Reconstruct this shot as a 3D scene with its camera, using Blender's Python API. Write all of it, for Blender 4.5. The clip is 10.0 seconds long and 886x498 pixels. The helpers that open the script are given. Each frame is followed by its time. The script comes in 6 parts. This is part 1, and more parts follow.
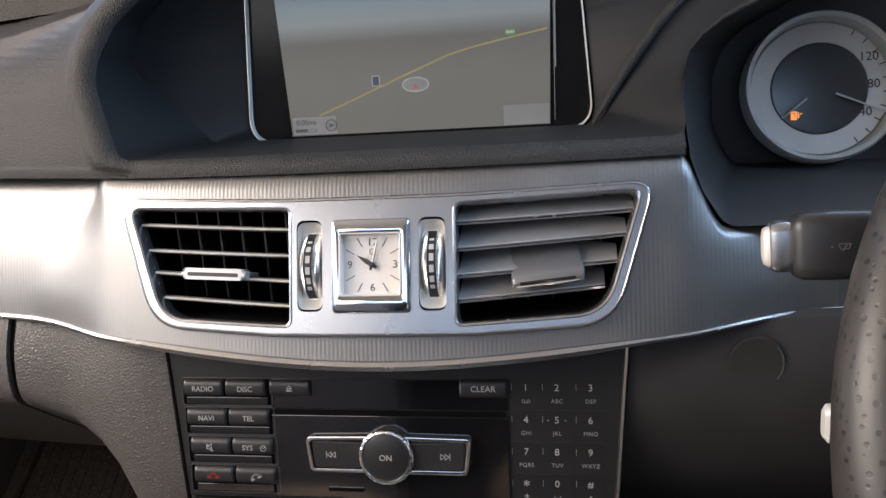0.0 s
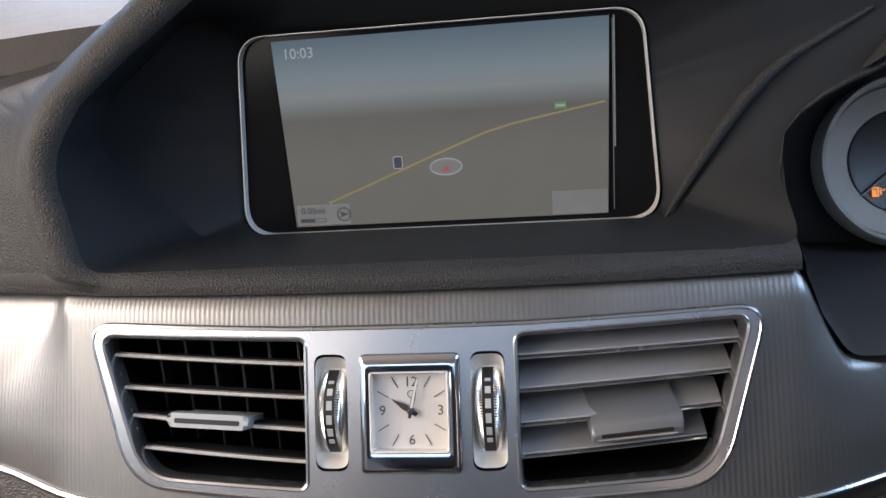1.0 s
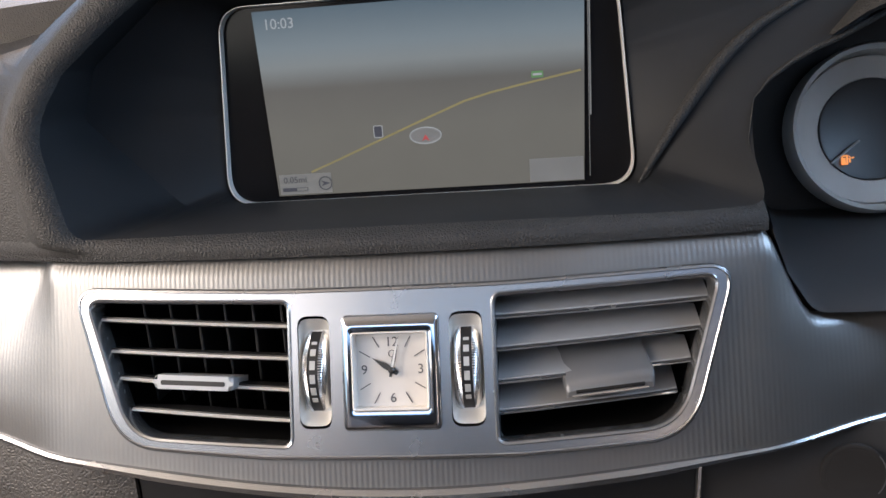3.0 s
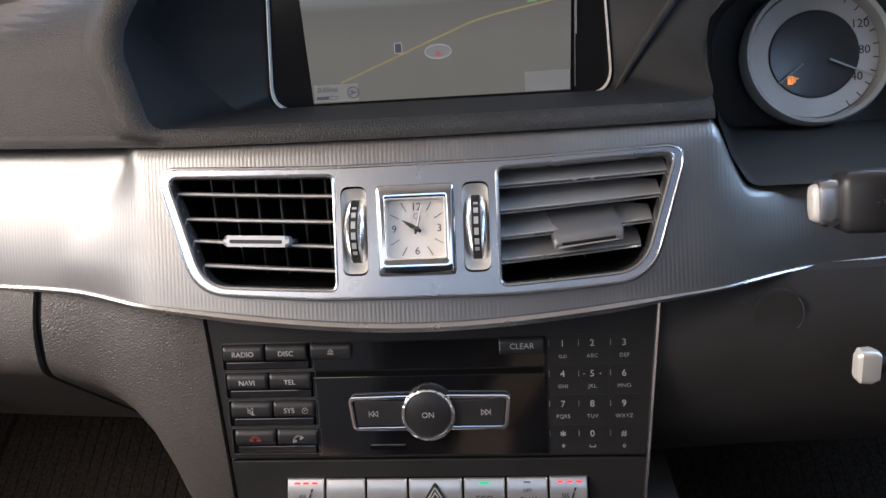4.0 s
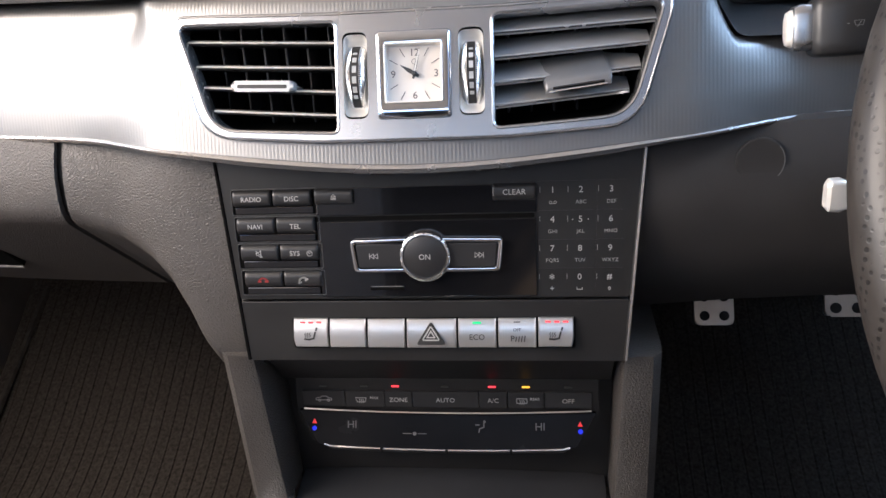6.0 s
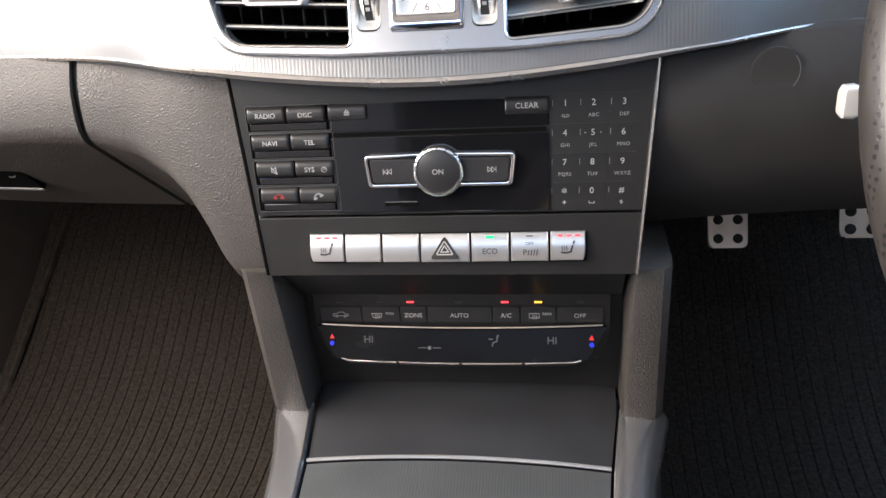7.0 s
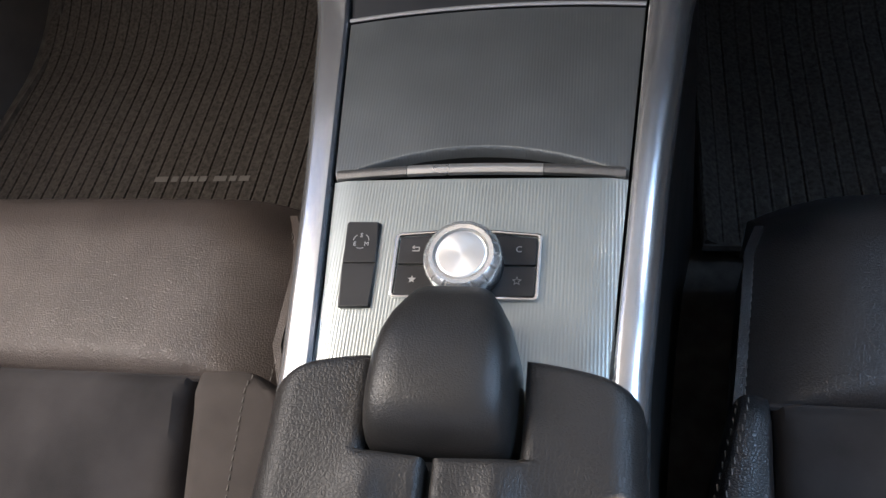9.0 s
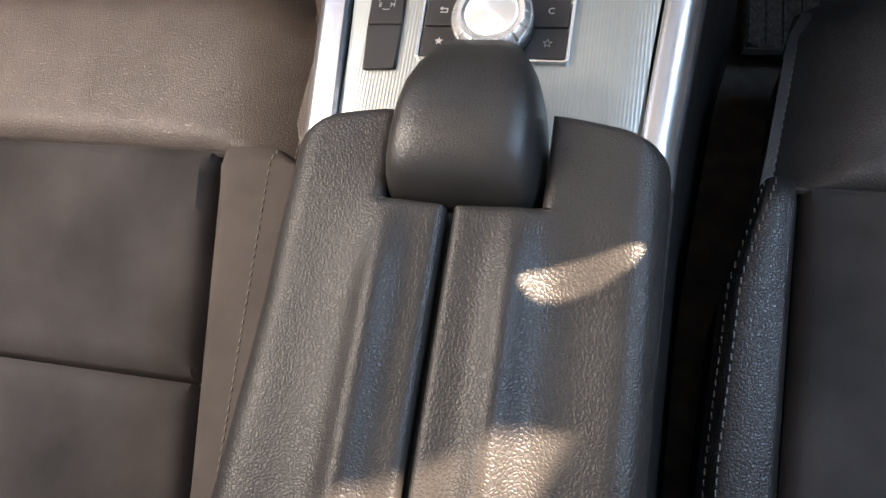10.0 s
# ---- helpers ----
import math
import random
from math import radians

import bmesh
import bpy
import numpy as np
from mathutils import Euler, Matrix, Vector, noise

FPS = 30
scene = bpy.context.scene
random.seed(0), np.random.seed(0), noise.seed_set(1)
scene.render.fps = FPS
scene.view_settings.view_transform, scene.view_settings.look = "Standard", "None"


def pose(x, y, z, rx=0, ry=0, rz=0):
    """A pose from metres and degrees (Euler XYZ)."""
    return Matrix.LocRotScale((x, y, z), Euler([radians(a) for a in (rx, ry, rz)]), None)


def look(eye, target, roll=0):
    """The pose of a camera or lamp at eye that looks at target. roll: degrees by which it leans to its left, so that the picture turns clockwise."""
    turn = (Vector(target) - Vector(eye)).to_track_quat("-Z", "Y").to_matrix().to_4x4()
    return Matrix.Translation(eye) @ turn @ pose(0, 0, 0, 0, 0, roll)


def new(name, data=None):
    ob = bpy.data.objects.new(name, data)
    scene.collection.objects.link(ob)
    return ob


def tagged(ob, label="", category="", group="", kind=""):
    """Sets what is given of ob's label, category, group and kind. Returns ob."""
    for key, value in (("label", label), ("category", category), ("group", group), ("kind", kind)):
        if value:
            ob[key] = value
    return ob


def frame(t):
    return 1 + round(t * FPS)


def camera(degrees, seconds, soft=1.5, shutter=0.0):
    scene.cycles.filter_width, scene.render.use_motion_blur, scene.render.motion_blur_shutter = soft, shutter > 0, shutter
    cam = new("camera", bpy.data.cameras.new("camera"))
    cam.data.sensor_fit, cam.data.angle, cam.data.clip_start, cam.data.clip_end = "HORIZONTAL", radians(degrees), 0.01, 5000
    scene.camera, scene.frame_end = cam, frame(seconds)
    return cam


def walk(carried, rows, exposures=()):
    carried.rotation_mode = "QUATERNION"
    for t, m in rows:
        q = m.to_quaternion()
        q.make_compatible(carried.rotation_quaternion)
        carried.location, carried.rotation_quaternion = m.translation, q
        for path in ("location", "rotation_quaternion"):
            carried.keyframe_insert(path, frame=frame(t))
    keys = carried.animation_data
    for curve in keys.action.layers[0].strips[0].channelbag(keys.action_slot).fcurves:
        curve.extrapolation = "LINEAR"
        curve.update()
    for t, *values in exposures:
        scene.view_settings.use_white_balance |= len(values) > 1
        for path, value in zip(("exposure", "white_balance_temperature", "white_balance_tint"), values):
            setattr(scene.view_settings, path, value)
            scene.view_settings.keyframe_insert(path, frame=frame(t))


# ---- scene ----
cam = camera(58.93, 10.0)
PATH = [
    (0, (0.0973, -0.4246, 0.8702), (-0.2486, 1.4945, 0.4261), -3.66),
    (0.5, (0.0594, -0.3856, 0.8975), (-0.3196, 1.5382, 0.5034), -3.58),
    (1, (0.0543, -0.3473, 0.8996), (-0.2167, 1.5936, 0.5001), -3.99),
    (1.5, (0.0488, -0.3318, 0.8976), (-0.1793, 1.6248, 0.5516), -2.52),
    (2, (0.0492, -0.3297, 0.8975), (-0.1765, 1.6268, 0.5492), -2.20),
    (3.5, (0.0598, -0.3942, 0.8867), (-0.1794, 1.5270, 0.3851), -4.89),
    (4, (0.0510, -0.4428, 0.8742), (-0.1501, 1.4741, 0.3404), -3.75),
    (4.5, (0.0575, -0.4686, 0.8643), (-0.1678, 1.4250, 0.2614), -3.86),
    (5, (0.0621, -0.4737, 0.8404), (-0.1641, 1.3993, 0.1767), -3.51),
    (6.5, (0.0632, -0.4808, 0.8327), (-0.2046, 1.3743, 0.1351), -3.73),
    (7, (0.0643, -0.4859, 0.8257), (-0.2238, 1.3103, -0.0052), -4.36),
    (7.5, (0.0671, -0.4866, 0.8152), (-0.2214, 1.2225, -0.1826), -4.62),
    (8, (0.0788, -0.4919, 0.8212), (-0.2820, 1.0245, -0.4319), -9.37),
    (8.5, (0.0817, -0.4984, 0.8194), (-0.3149, 0.8412, -0.6118), -12.71),
    (9, (0.0817, -0.5152, 0.8161), (-0.3612, 0.6200, -0.7698), -16.73),
    (9.5, (0.0806, -0.5322, 0.8010), (-0.3811, 0.4165, -0.8981), -19.47),
    (10, (0.0830, -0.5512, 0.7898), (-0.4044, 0.2440, -0.9794), -23.43),
]
walk(cam, [(t, look(eye, target, roll)) for t, eye, target, roll in PATH],
     exposures=[(0.0, 2.93, 5700, 10), (0.5, 2.75, 5650, 10), (1.0, 2.73, 5700, 10), (2.0, 3.03, 5700, 10), (3.5, 2.8, 5700, 10), (4.5, 2.8, 5600, 12), (5.2, 3.23, 5500, 11), (6.5, 3.45, 5550, 10), (7.0, 3.85, 5600, 8), (7.5, 4.3, 5950, 11), (8.0, 4.3, 5750, 9), (8.5, 3.27, 5450, 7), (9.0, 2.93, 5350, 8), (9.5, 3.16, 5550, 9), (10.0, 3.4, 5750, 9)])

# ---------------------------------------------------------------- light
SUN_TO = Vector((0.526, 0.508, 0.682)).normalized()      # towards the sun
world = bpy.data.worlds.new("sky")
scene.world = world
world.use_nodes = True
wn = world.node_tree.nodes
wl = world.node_tree.links
sky = wn.new("ShaderNodeTexSky")
sky.sky_type = "NISHITA"
sky.sun_disc = False
sky.sun_elevation = math.asin(SUN_TO.z)
sky.sun_rotation = math.atan2(SUN_TO.x, SUN_TO.y)
sky.dust_density = 2.0
wl.new(sky.outputs[0], wn["Background"].inputs[0])
wn["Background"].inputs[1].default_value = 0.05
sun_data = bpy.data.lights.new("sun", "SUN")
sun_data.energy = 5.0
sun_data.angle = radians(0.5)
sun_data.color = (1.0, 0.70, 0.45)
sun = new("sun", sun_data)
sun.matrix_world = look((2.0, 1.6, 3.0), Vector((2.0, 1.6, 3.0)) - SUN_TO)


def window_light(name, place, target, width, height, watts, colour):
    """Daylight that enters by one opening of the cabin."""
    d = bpy.data.lights.new(name, "AREA")
    d.shape, d.size, d.size_y, d.energy, d.color = "RECTANGLE", width, height, watts, colour
    ob = new(name, d)
    ob.matrix_world = look(place, target)


window_light("daylight_passenger_door", (-0.70, -0.40, 1.08), (0.0, -0.30, 0.68), 0.66, 0.32, 1.75, (1.0, 0.78, 0.56))
window_light("daylight_rear_passenger_window", (-0.70, -1.25, 1.10), (0.0, -0.30, 0.60), 0.70, 0.28, 0.36, (1.0, 0.79, 0.58))
window_light("daylight_driver_window", (0.70, -0.20, 1.10), (0.0, -0.30, 0.60), 0.90, 0.28, 1.9, (0.60, 0.79, 1.0))
window_light("daylight_windscreen", (0.0, 0.42, 1.19), (0.0, -0.40, 0.45), 1.00, 0.28, 1.9, (0.52, 0.74, 1.0))
window_light("daylight_rear_window", (0.0, -1.85, 1.24), (0.0, 0.0, 0.70), 1.00, 0.12, 0.11, (0.86, 0.93, 1.0))


# ---------------------------------------------------------------- materials
def material(name, base, rough=0.5, metal=0.0, vary=0.12, vscale=30.0, grain=0.0, gscale=600.0, kind="noise",
             coat=0.0, emit=None, power=0.0, crease=0.32, ribs=0.0, pitch=0.0022, axis="X", rvary=0.08, spec=0.5):
    m = bpy.data.materials.new(name)
    m.use_nodes = True
    n, l = m.node_tree.nodes, m.node_tree.links
    b = n["Principled BSDF"]
    b.inputs["Metallic"].default_value = metal
    b.inputs["Coat Weight"].default_value = coat
    b.inputs["Coat Roughness"].default_value = 0.06
    b.inputs["Specular IOR Level"].default_value = spec
    tc = n.new("ShaderNodeTexCoord")
    big = n.new("ShaderNodeTexNoise")
    big.inputs["Scale"].default_value = vscale
    big.inputs["Detail"].default_value = 5.0
    l.new(tc.outputs["Object"], big.inputs["Vector"])
    ramp = n.new("ShaderNodeValToRGB")
    lo = [max(0.0, c * (1 - vary)) for c in base]
    hi = [min(1.0, c * (1 + vary)) for c in base]
    ramp.color_ramp.elements[0].position, ramp.color_ramp.elements[1].position = 0.3, 0.7
    ramp.color_ramp.elements[0].color = (*lo, 1)
    ramp.color_ramp.elements[1].color = (*hi, 1)
    l.new(big.outputs["Fac"], ramp.inputs["Fac"])
    l.new(ramp.outputs["Color"], b.inputs["Base Color"])
    mr = n.new("ShaderNodeMapRange")
    mr.inputs["To Min"].default_value = max(0.02, rough - rvary)
    mr.inputs["To Max"].default_value = min(1.0, rough + rvary)
    l.new(big.outputs["Fac"], mr.inputs["Value"])
    l.new(mr.outputs["Result"], b.inputs["Roughness"])
    height = None
    if grain:
        if kind == "leather":
            g = n.new("ShaderNodeTexVoronoi")
            g.feature = "DISTANCE_TO_EDGE"
            g.inputs["Scale"].default_value = gscale
            warp = n.new("ShaderNodeTexNoise")
            warp.inputs["Scale"].default_value = gscale * 0.4
            mix = n.new("ShaderNodeVectorMath")
            mix.operation = "MULTIPLY_ADD"
            mix.inputs[1].default_value = (0.9 / gscale, 0.9 / gscale, 0.9 / gscale)
            l.new(tc.outputs["Object"], warp.inputs["Vector"])
            l.new(warp.outputs["Color"], mix.inputs[0])
            l.new(tc.outputs["Object"], mix.inputs[2])
            l.new(mix.outputs[0], g.inputs["Vector"])
            height = g.outputs["Distance"]
            cut = n.new("ShaderNodeMapRange")
            cut.inputs["From Max"].default_value = crease
            l.new(height, cut.inputs["Value"])
            height = cut.outputs["Result"]
        else:
            g = n.new("ShaderNodeTexNoise")
            g.inputs["Scale"].default_value = gscale
            g.inputs["Detail"].default_value = 3.0
            l.new(tc.outputs["Object"], g.inputs["Vector"])
            height = g.outputs["Fac"]
        bump = n.new("ShaderNodeBump")
        bump.inputs["Strength"].default_value = grain
        bump.inputs["Distance"].default_value = 0.0006
        l.new(height, bump.inputs["Height"])
        l.new(bump.outputs["Normal"], b.inputs["Normal"])
    if ribs:
        w = n.new("ShaderNodeTexWave")
        w.wave_type = "BANDS"
        w.bands_direction = axis
        w.inputs["Scale"].default_value = 0.31416 / pitch
        w.inputs["Distortion"].default_value = 0.0
        l.new(tc.outputs["Object"], w.inputs["Vector"])
        rb = n.new("ShaderNodeBump")
        rb.inputs["Strength"].default_value = ribs
        rb.inputs["Distance"].default_value = 0.0005
        l.new(w.outputs["Fac"], rb.inputs["Height"])
        if grain:
            l.new(bump.outputs["Normal"], rb.inputs["Normal"])
        l.new(rb.outputs["Normal"], b.inputs["Normal"])
    if emit:
        b.inputs["Emission Color"].default_value = (*emit, 1)
        b.inputs["Emission Strength"].default_value = power * 0.14
    return m


LEATHER = material("black leather", (0.022, 0.021, 0.020), 0.37, grain=0.19, gscale=680, kind="leather", vary=0.15, crease=0.2)
DASH_SKIN = material("dark grey dash skin", (0.028, 0.0268, 0.026), 0.66, spec=0.3, grain=0.5, gscale=640, kind="leather", vary=0.12)
LOWER_SKIN = material("warm grey lower dash skin", (0.058, 0.053, 0.049), 0.53, grain=0.46, gscale=540, kind="leather", vary=0.12, crease=0.3)
# one seat hide, light and shade in its colour: passenger's lit, driver's shaded
SEAT_LIT = material("brown-black seat leather, lit tone", (0.090, 0.074, 0.065), 0.38, grain=0.42, gscale=500, kind="leather", vary=0.15, crease=0.2)
SEAT_SHADED = material("black seat leather, shaded tone", (0.024, 0.0228, 0.0235), 0.36, grain=0.32, gscale=500, kind="leather", vary=0.15, crease=0.2)
SUEDE_BROWN = material("brown-black suede cloth", (0.074, 0.065, 0.060), 0.9, grain=0.35, gscale=1500, vary=0.2, vscale=25, spec=0.25)
ARM_LEATHER = material("coarse black leather", (0.026, 0.0243, 0.023), 0.40, grain=0.25, gscale=540, kind="leather", vary=0.15, crease=0.24, spec=0.34)
SUEDE = material("black suede cloth", (0.042, 0.038, 0.037), 0.95, grain=0.35, gscale=1500, vary=0.4, vscale=14, spec=0.2)
STITCH = material("grey thread", (0.15, 0.14, 0.125), 0.7)
SILVER_RIB = material("ribbed satin aluminium trim", (0.200, 0.197, 0.194), 0.44, 0.84, vary=0.05, ribs=0.12, pitch=0.0021, grain=0.05, gscale=900)
SILVER = material("smooth satin aluminium", (0.39, 0.393, 0.402), 0.27, 0.92, vary=0.04, grain=0.02, gscale=1400, rvary=0.02)
RAIL = material("bright satin aluminium rail", (0.62, 0.63, 0.65), 0.24, 0.9, vary=0.03, grain=0.015, gscale=1400, rvary=0.02)
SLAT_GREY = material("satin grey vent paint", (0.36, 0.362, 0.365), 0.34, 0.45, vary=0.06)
PADDLE = material("satin dark grey paddle paint", (0.17, 0.172, 0.178), 0.36, 0.4, vary=0.06)
BUTTON = material("silver button paint", (0.62, 0.62, 0.615), 0.28, 0.8, vary=0.02, vscale=20, rvary=0.02)
CHROME = material("bright chrome", (0.86, 0.86, 0.86), 0.08, 1.0, vary=0.03, rvary=0.03)
CHROME_CLOCK = material("polished clock chrome", (0.52, 0.55, 0.60), 0.06, 1.0, vary=0.03, rvary=0.02)
CHROME_SOFT = material("satin chrome", (0.80, 0.80, 0.80), 0.2, 1.0, vary=0.03)
KNURL = material("knurled chrome", (0.7, 0.7, 0.7), 0.22, 1.0, vary=0.05)
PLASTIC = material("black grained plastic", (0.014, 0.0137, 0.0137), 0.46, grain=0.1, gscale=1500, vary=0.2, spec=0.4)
KEY = material("soft black key plastic", (0.020, 0.020, 0.021), 0.38, grain=0.05, gscale=2500, vary=0.15)
SURROUND = material("smooth dark surround plastic", (0.015, 0.016, 0.018), 0.60, grain=0.06, gscale=1800, vary=0.12, spec=0.25)
BINNACLE = material("smooth grey binnacle plastic", (0.055, 0.055, 0.057), 0.55, grain=0.08, gscale=1500, vary=0.12)
# paler base paints the reflections along the key rims' bevels
RIM_GLINT = material("black plastic lightened for edge glints", (0.045, 0.045, 0.046), 0.35, vary=0.2)
KNEE = material("smooth dark knee panel plastic", (0.034, 0.032, 0.031), 0.6, grain=0.08, gscale=1500, vary=0.12, spec=0.35)
INK = material("grey clock print", (0.10, 0.095, 0.095), 0.5, vary=0.05)
DASH_TOP = material("matt dark grey dash top skin", (0.060, 0.057, 0.054), 0.85, grain=0.5, gscale=640, kind="leather", spec=0.15)
SCREEN_GLASS = material("anti-glare black glass", (0.008, 0.008, 0.009), 0.14, vary=0.1, rvary=0.03, spec=0.12)
GLOSS = material("gloss black panel", (0.006, 0.006, 0.007), 0.07, coat=0.5, vary=0.2, rvary=0.03)
READING = material("smoked black reading panel", (0.007, 0.007, 0.008), 0.26, vary=0.2, rvary=0.04, spec=0.12)
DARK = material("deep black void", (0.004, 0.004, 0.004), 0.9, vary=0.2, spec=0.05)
PRINT = material("white-grey print", (0.42, 0.42, 0.41), 0.5, vary=0.03)
PRINT_DIM = material("dim grey print", (0.30, 0.30, 0.29), 0.5, vary=0.03)
PRINT_DARK = material("dark print", (0.03, 0.03, 0.03), 0.5, vary=0.05)
PRINT_FAINT = material("faint grey print", (0.13, 0.13, 0.135), 0.5, vary=0.03)
PRINT_RED = material("red print", (0.30, 0.03, 0.03), 0.5, vary=0.05)
RED_LED = material("lit red lamp", (0.5, 0.02, 0.02), 0.4, emit=(1.0, 0.05, 0.06), power=1.2)
AMBER_LED = material("lit amber lamp", (0.5, 0.2, 0.02), 0.4, emit=(1.0, 0.42, 0.03), power=1.2)
GREEN_LED = material("lit green lamp", (0.02, 0.4, 0.1), 0.4, emit=(0.02, 0.8, 0.25), power=0.7)
RED_MARK = material("red mark", (0.6, 0.03, 0.03), 0.4, emit=(1.0, 0.03, 0.03), power=0.35)
BLUE_MARK = material("blue mark", (0.02, 0.03, 0.6), 0.4, emit=(0.02, 0.03, 1.0), power=0.4)
ORANGE = material("lit orange symbol", (0.5, 0.15, 0.02), 0.4, emit=(1.0, 0.35, 0.08), power=0.9)
CARPET = material("black carpet", (0.055, 0.050, 0.046), 1.0, grain=0.9, gscale=1200, vary=0.35, vscale=60, spec=0.1)
MAT_CARPET = material("black ribbed carpet", (0.050, 0.044, 0.039), 1.0, grain=0.9, gscale=1100, vary=0.45, vscale=240, spec=0.1)
BAR_THREAD = material("grey woven badge", (0.115, 0.105, 0.097), 0.8)
FACE = material("silver-white clock dial", (0.72, 0.68, 0.63), 0.35, 0.25, vary=0.03)
DIAL = material("pale grey gauge dial", (0.58, 0.55, 0.52), 0.5, vary=0.08)
CAP = material("pale silver paint", (0.75, 0.73, 0.69), 0.35, 0.35, vary=0.03)
STEEL = material("brushed pedal steel", (0.62, 0.60, 0.57), 0.3, 1.0, vary=0.08)
RUBBER = material("black rubber", (0.015, 0.015, 0.015), 0.7, vary=0.2)
HEADLINER = material("pale grey headliner cloth", (0.50, 0.48, 0.45), 0.95, grain=0.2, gscale=900, vary=0.05)
DOOR_SKIN = material("warm grey door lining", (0.16, 0.14, 0.12), 0.7, grain=0.2, gscale=500, kind="leather")
GROUND = material("sunlit concrete paving", (0.36, 0.32, 0.27), 0.9, grain=0.3, gscale=60, vary=0.2, vscale=2)


# ---------------------------------------------------------------- mesh helpers
PLACED = {}


def part(name, bm, mat, parent=None, label="", at=None, smooth=True, sharp=38):
    """Links a bmesh as one mesh object, under a thing or a part, or on its own."""
    me = bpy.data.meshes.new(name)
    bmesh.ops.recalc_face_normals(bm, faces=bm.faces)
    bm.to_mesh(me)
    bm.free()
    me.materials.append(mat)
    if smooth:
        me.polygons.foreach_set("use_smooth", [True] * len(me.polygons))
        me.set_sharp_from_angle(angle=radians(sharp))
        flat = {k for p in me.polygons if p.loop_total > 6 for k in p.edge_keys}
        for e in me.edges:
            if e.key in flat:
                e.use_edge_sharp = True
    return link(name, me, parent, label, at)


def link(name, me, parent=None, label="", at=None):
    ob = new(name, me)
    m = at if at is not None else Matrix.Identity(4)
    ob.matrix_basis = m
    if parent is not None:
        ob.parent = parent
        ob.matrix_parent_inverse = PLACED[parent.name].inverted()
    PLACED[ob.name] = m.copy()
    if label:
        ob["label"] = label
    return ob


def thing(name, base, label, category, group="", kind=""):
    ob = new(name)
    ob.empty_display_size = 0.02
    ob.matrix_basis = Matrix.Translation(base)
    PLACED[ob.name] = ob.matrix_basis.copy()
    return tagged(ob, label, category, group, kind)


def round_poly(pts, r, n=5):
    """The polygon with its corners rounded; r is one radius or one for each corner."""
    out = []
    k = len(pts)
    for i, p in enumerate(pts):
        p = Vector(p)
        a, b = Vector(pts[i - 1]) - p, Vector(pts[(i + 1) % k]) - p
        rad = r[i] if isinstance(r, (list, tuple)) else r
        half = a.angle(b) / 2
        d = min(rad / math.tan(half), a.length * 0.48, b.length * 0.48) if rad else 0
        if d < 1e-6:
            out.append(p)
            continue
        p0, p1 = p + a.normalized() * d, p + b.normalized() * d
        for j in range(n + 1):
            t = j / n
            out.append((1 - t) ** 2 * p0 + 2 * t * (1 - t) * p + t * t * p1)
    return out


def rrect(w, h, r, n=4, cx=0.0, cy=0.0):
    x, y = w / 2, h / 2
    return [Vector((cx + p.x, cy + p.y)) for p in round_poly([(-x, -y), (x, -y), (x, y), (-x, y)], r, n)]


def prism(outline, h, bev=0.0, z0=0.0, seg=2):
    bm = bmesh.new()
    lo = [bm.verts.new((p[0], p[1], z0)) for p in outline]
    hi = [bm.verts.new((p[0], p[1], z0 + h)) for p in outline]
    k = len(outline)
    for i in range(k):
        bm.faces.new((lo[i], lo[(i + 1) % k], hi[(i + 1) % k], hi[i]))
    bm.faces.new(hi)
    bm.faces.new(lo[::-1])
    if bev:
        top = [e for e in bm.edges if e.verts[0].co.z > z0 + h * 0.9 and e.verts[1].co.z > z0 + h * 0.9]
        bmesh.ops.bevel(bm, geom=top, offset=bev, segments=seg, profile=0.6, affect="EDGES", clamp_overlap=True)
    return bm


def frame_ring(outer, inner, h, bev=0.0, z0=0.0):
    """A flat ring between two outlines of the same count."""
    bm = bmesh.new()
    k = len(outer)
    rows = [[bm.verts.new((p[0], p[1], z)) for p in o] for o, z in ((outer, z0), (outer, z0 + h), (inner, z0 + h), (inner, z0))]
    for a in range(4):
        for i in range(k):
            bm.faces.new((rows[a][i], rows[a][(i + 1) % k], rows[(a + 1) % 4][(i + 1) % k], rows[(a + 1) % 4][i]))
    if bev:
        bm.normal_update()
        top = [e for e in bm.edges if all(v.co.z > z0 + h * 0.9 for v in e.verts)
               and abs(abs(e.link_faces[0].normal.z) - abs(e.link_faces[1].normal.z)) > 0.4]
        bmesh.ops.bevel(bm, geom=top, offset=bev, segments=2, profile=0.6, affect="EDGES", clamp_overlap=True)
    return bm


def loft(loops, closed=True, cap0=False, cap1=False):
    bm = bmesh.new()
    rows = [[bm.verts.new(p) for p in lp] for lp in loops]
    k = len(loops[0])
    for a in range(len(rows) - 1):
        for i in range(k if closed else k - 1):
            j = (i + 1) % k
            bm.faces.new((rows[a][i], rows[a][j], rows[a + 1][j], rows[a + 1][i]))
    if cap0:
        bm.faces.new(rows[0][::-1])
    if cap1:
        bm.faces.new(rows[-1])
    return bm


def grid(fn, us, vs, thick=None):
    """A sheet fn(u, v); with thick (a vector) it gets a back and edges."""
    top = [[Vector(fn(u, v)) for v in vs] for u in us]
    if thick is None:
        return loft(top, closed=False)
    t = Vector(thick)
    loops = []
    for row in top:
        loops.append(row + [p + t for p in reversed(row)])
    return loft(loops, True, True, True)


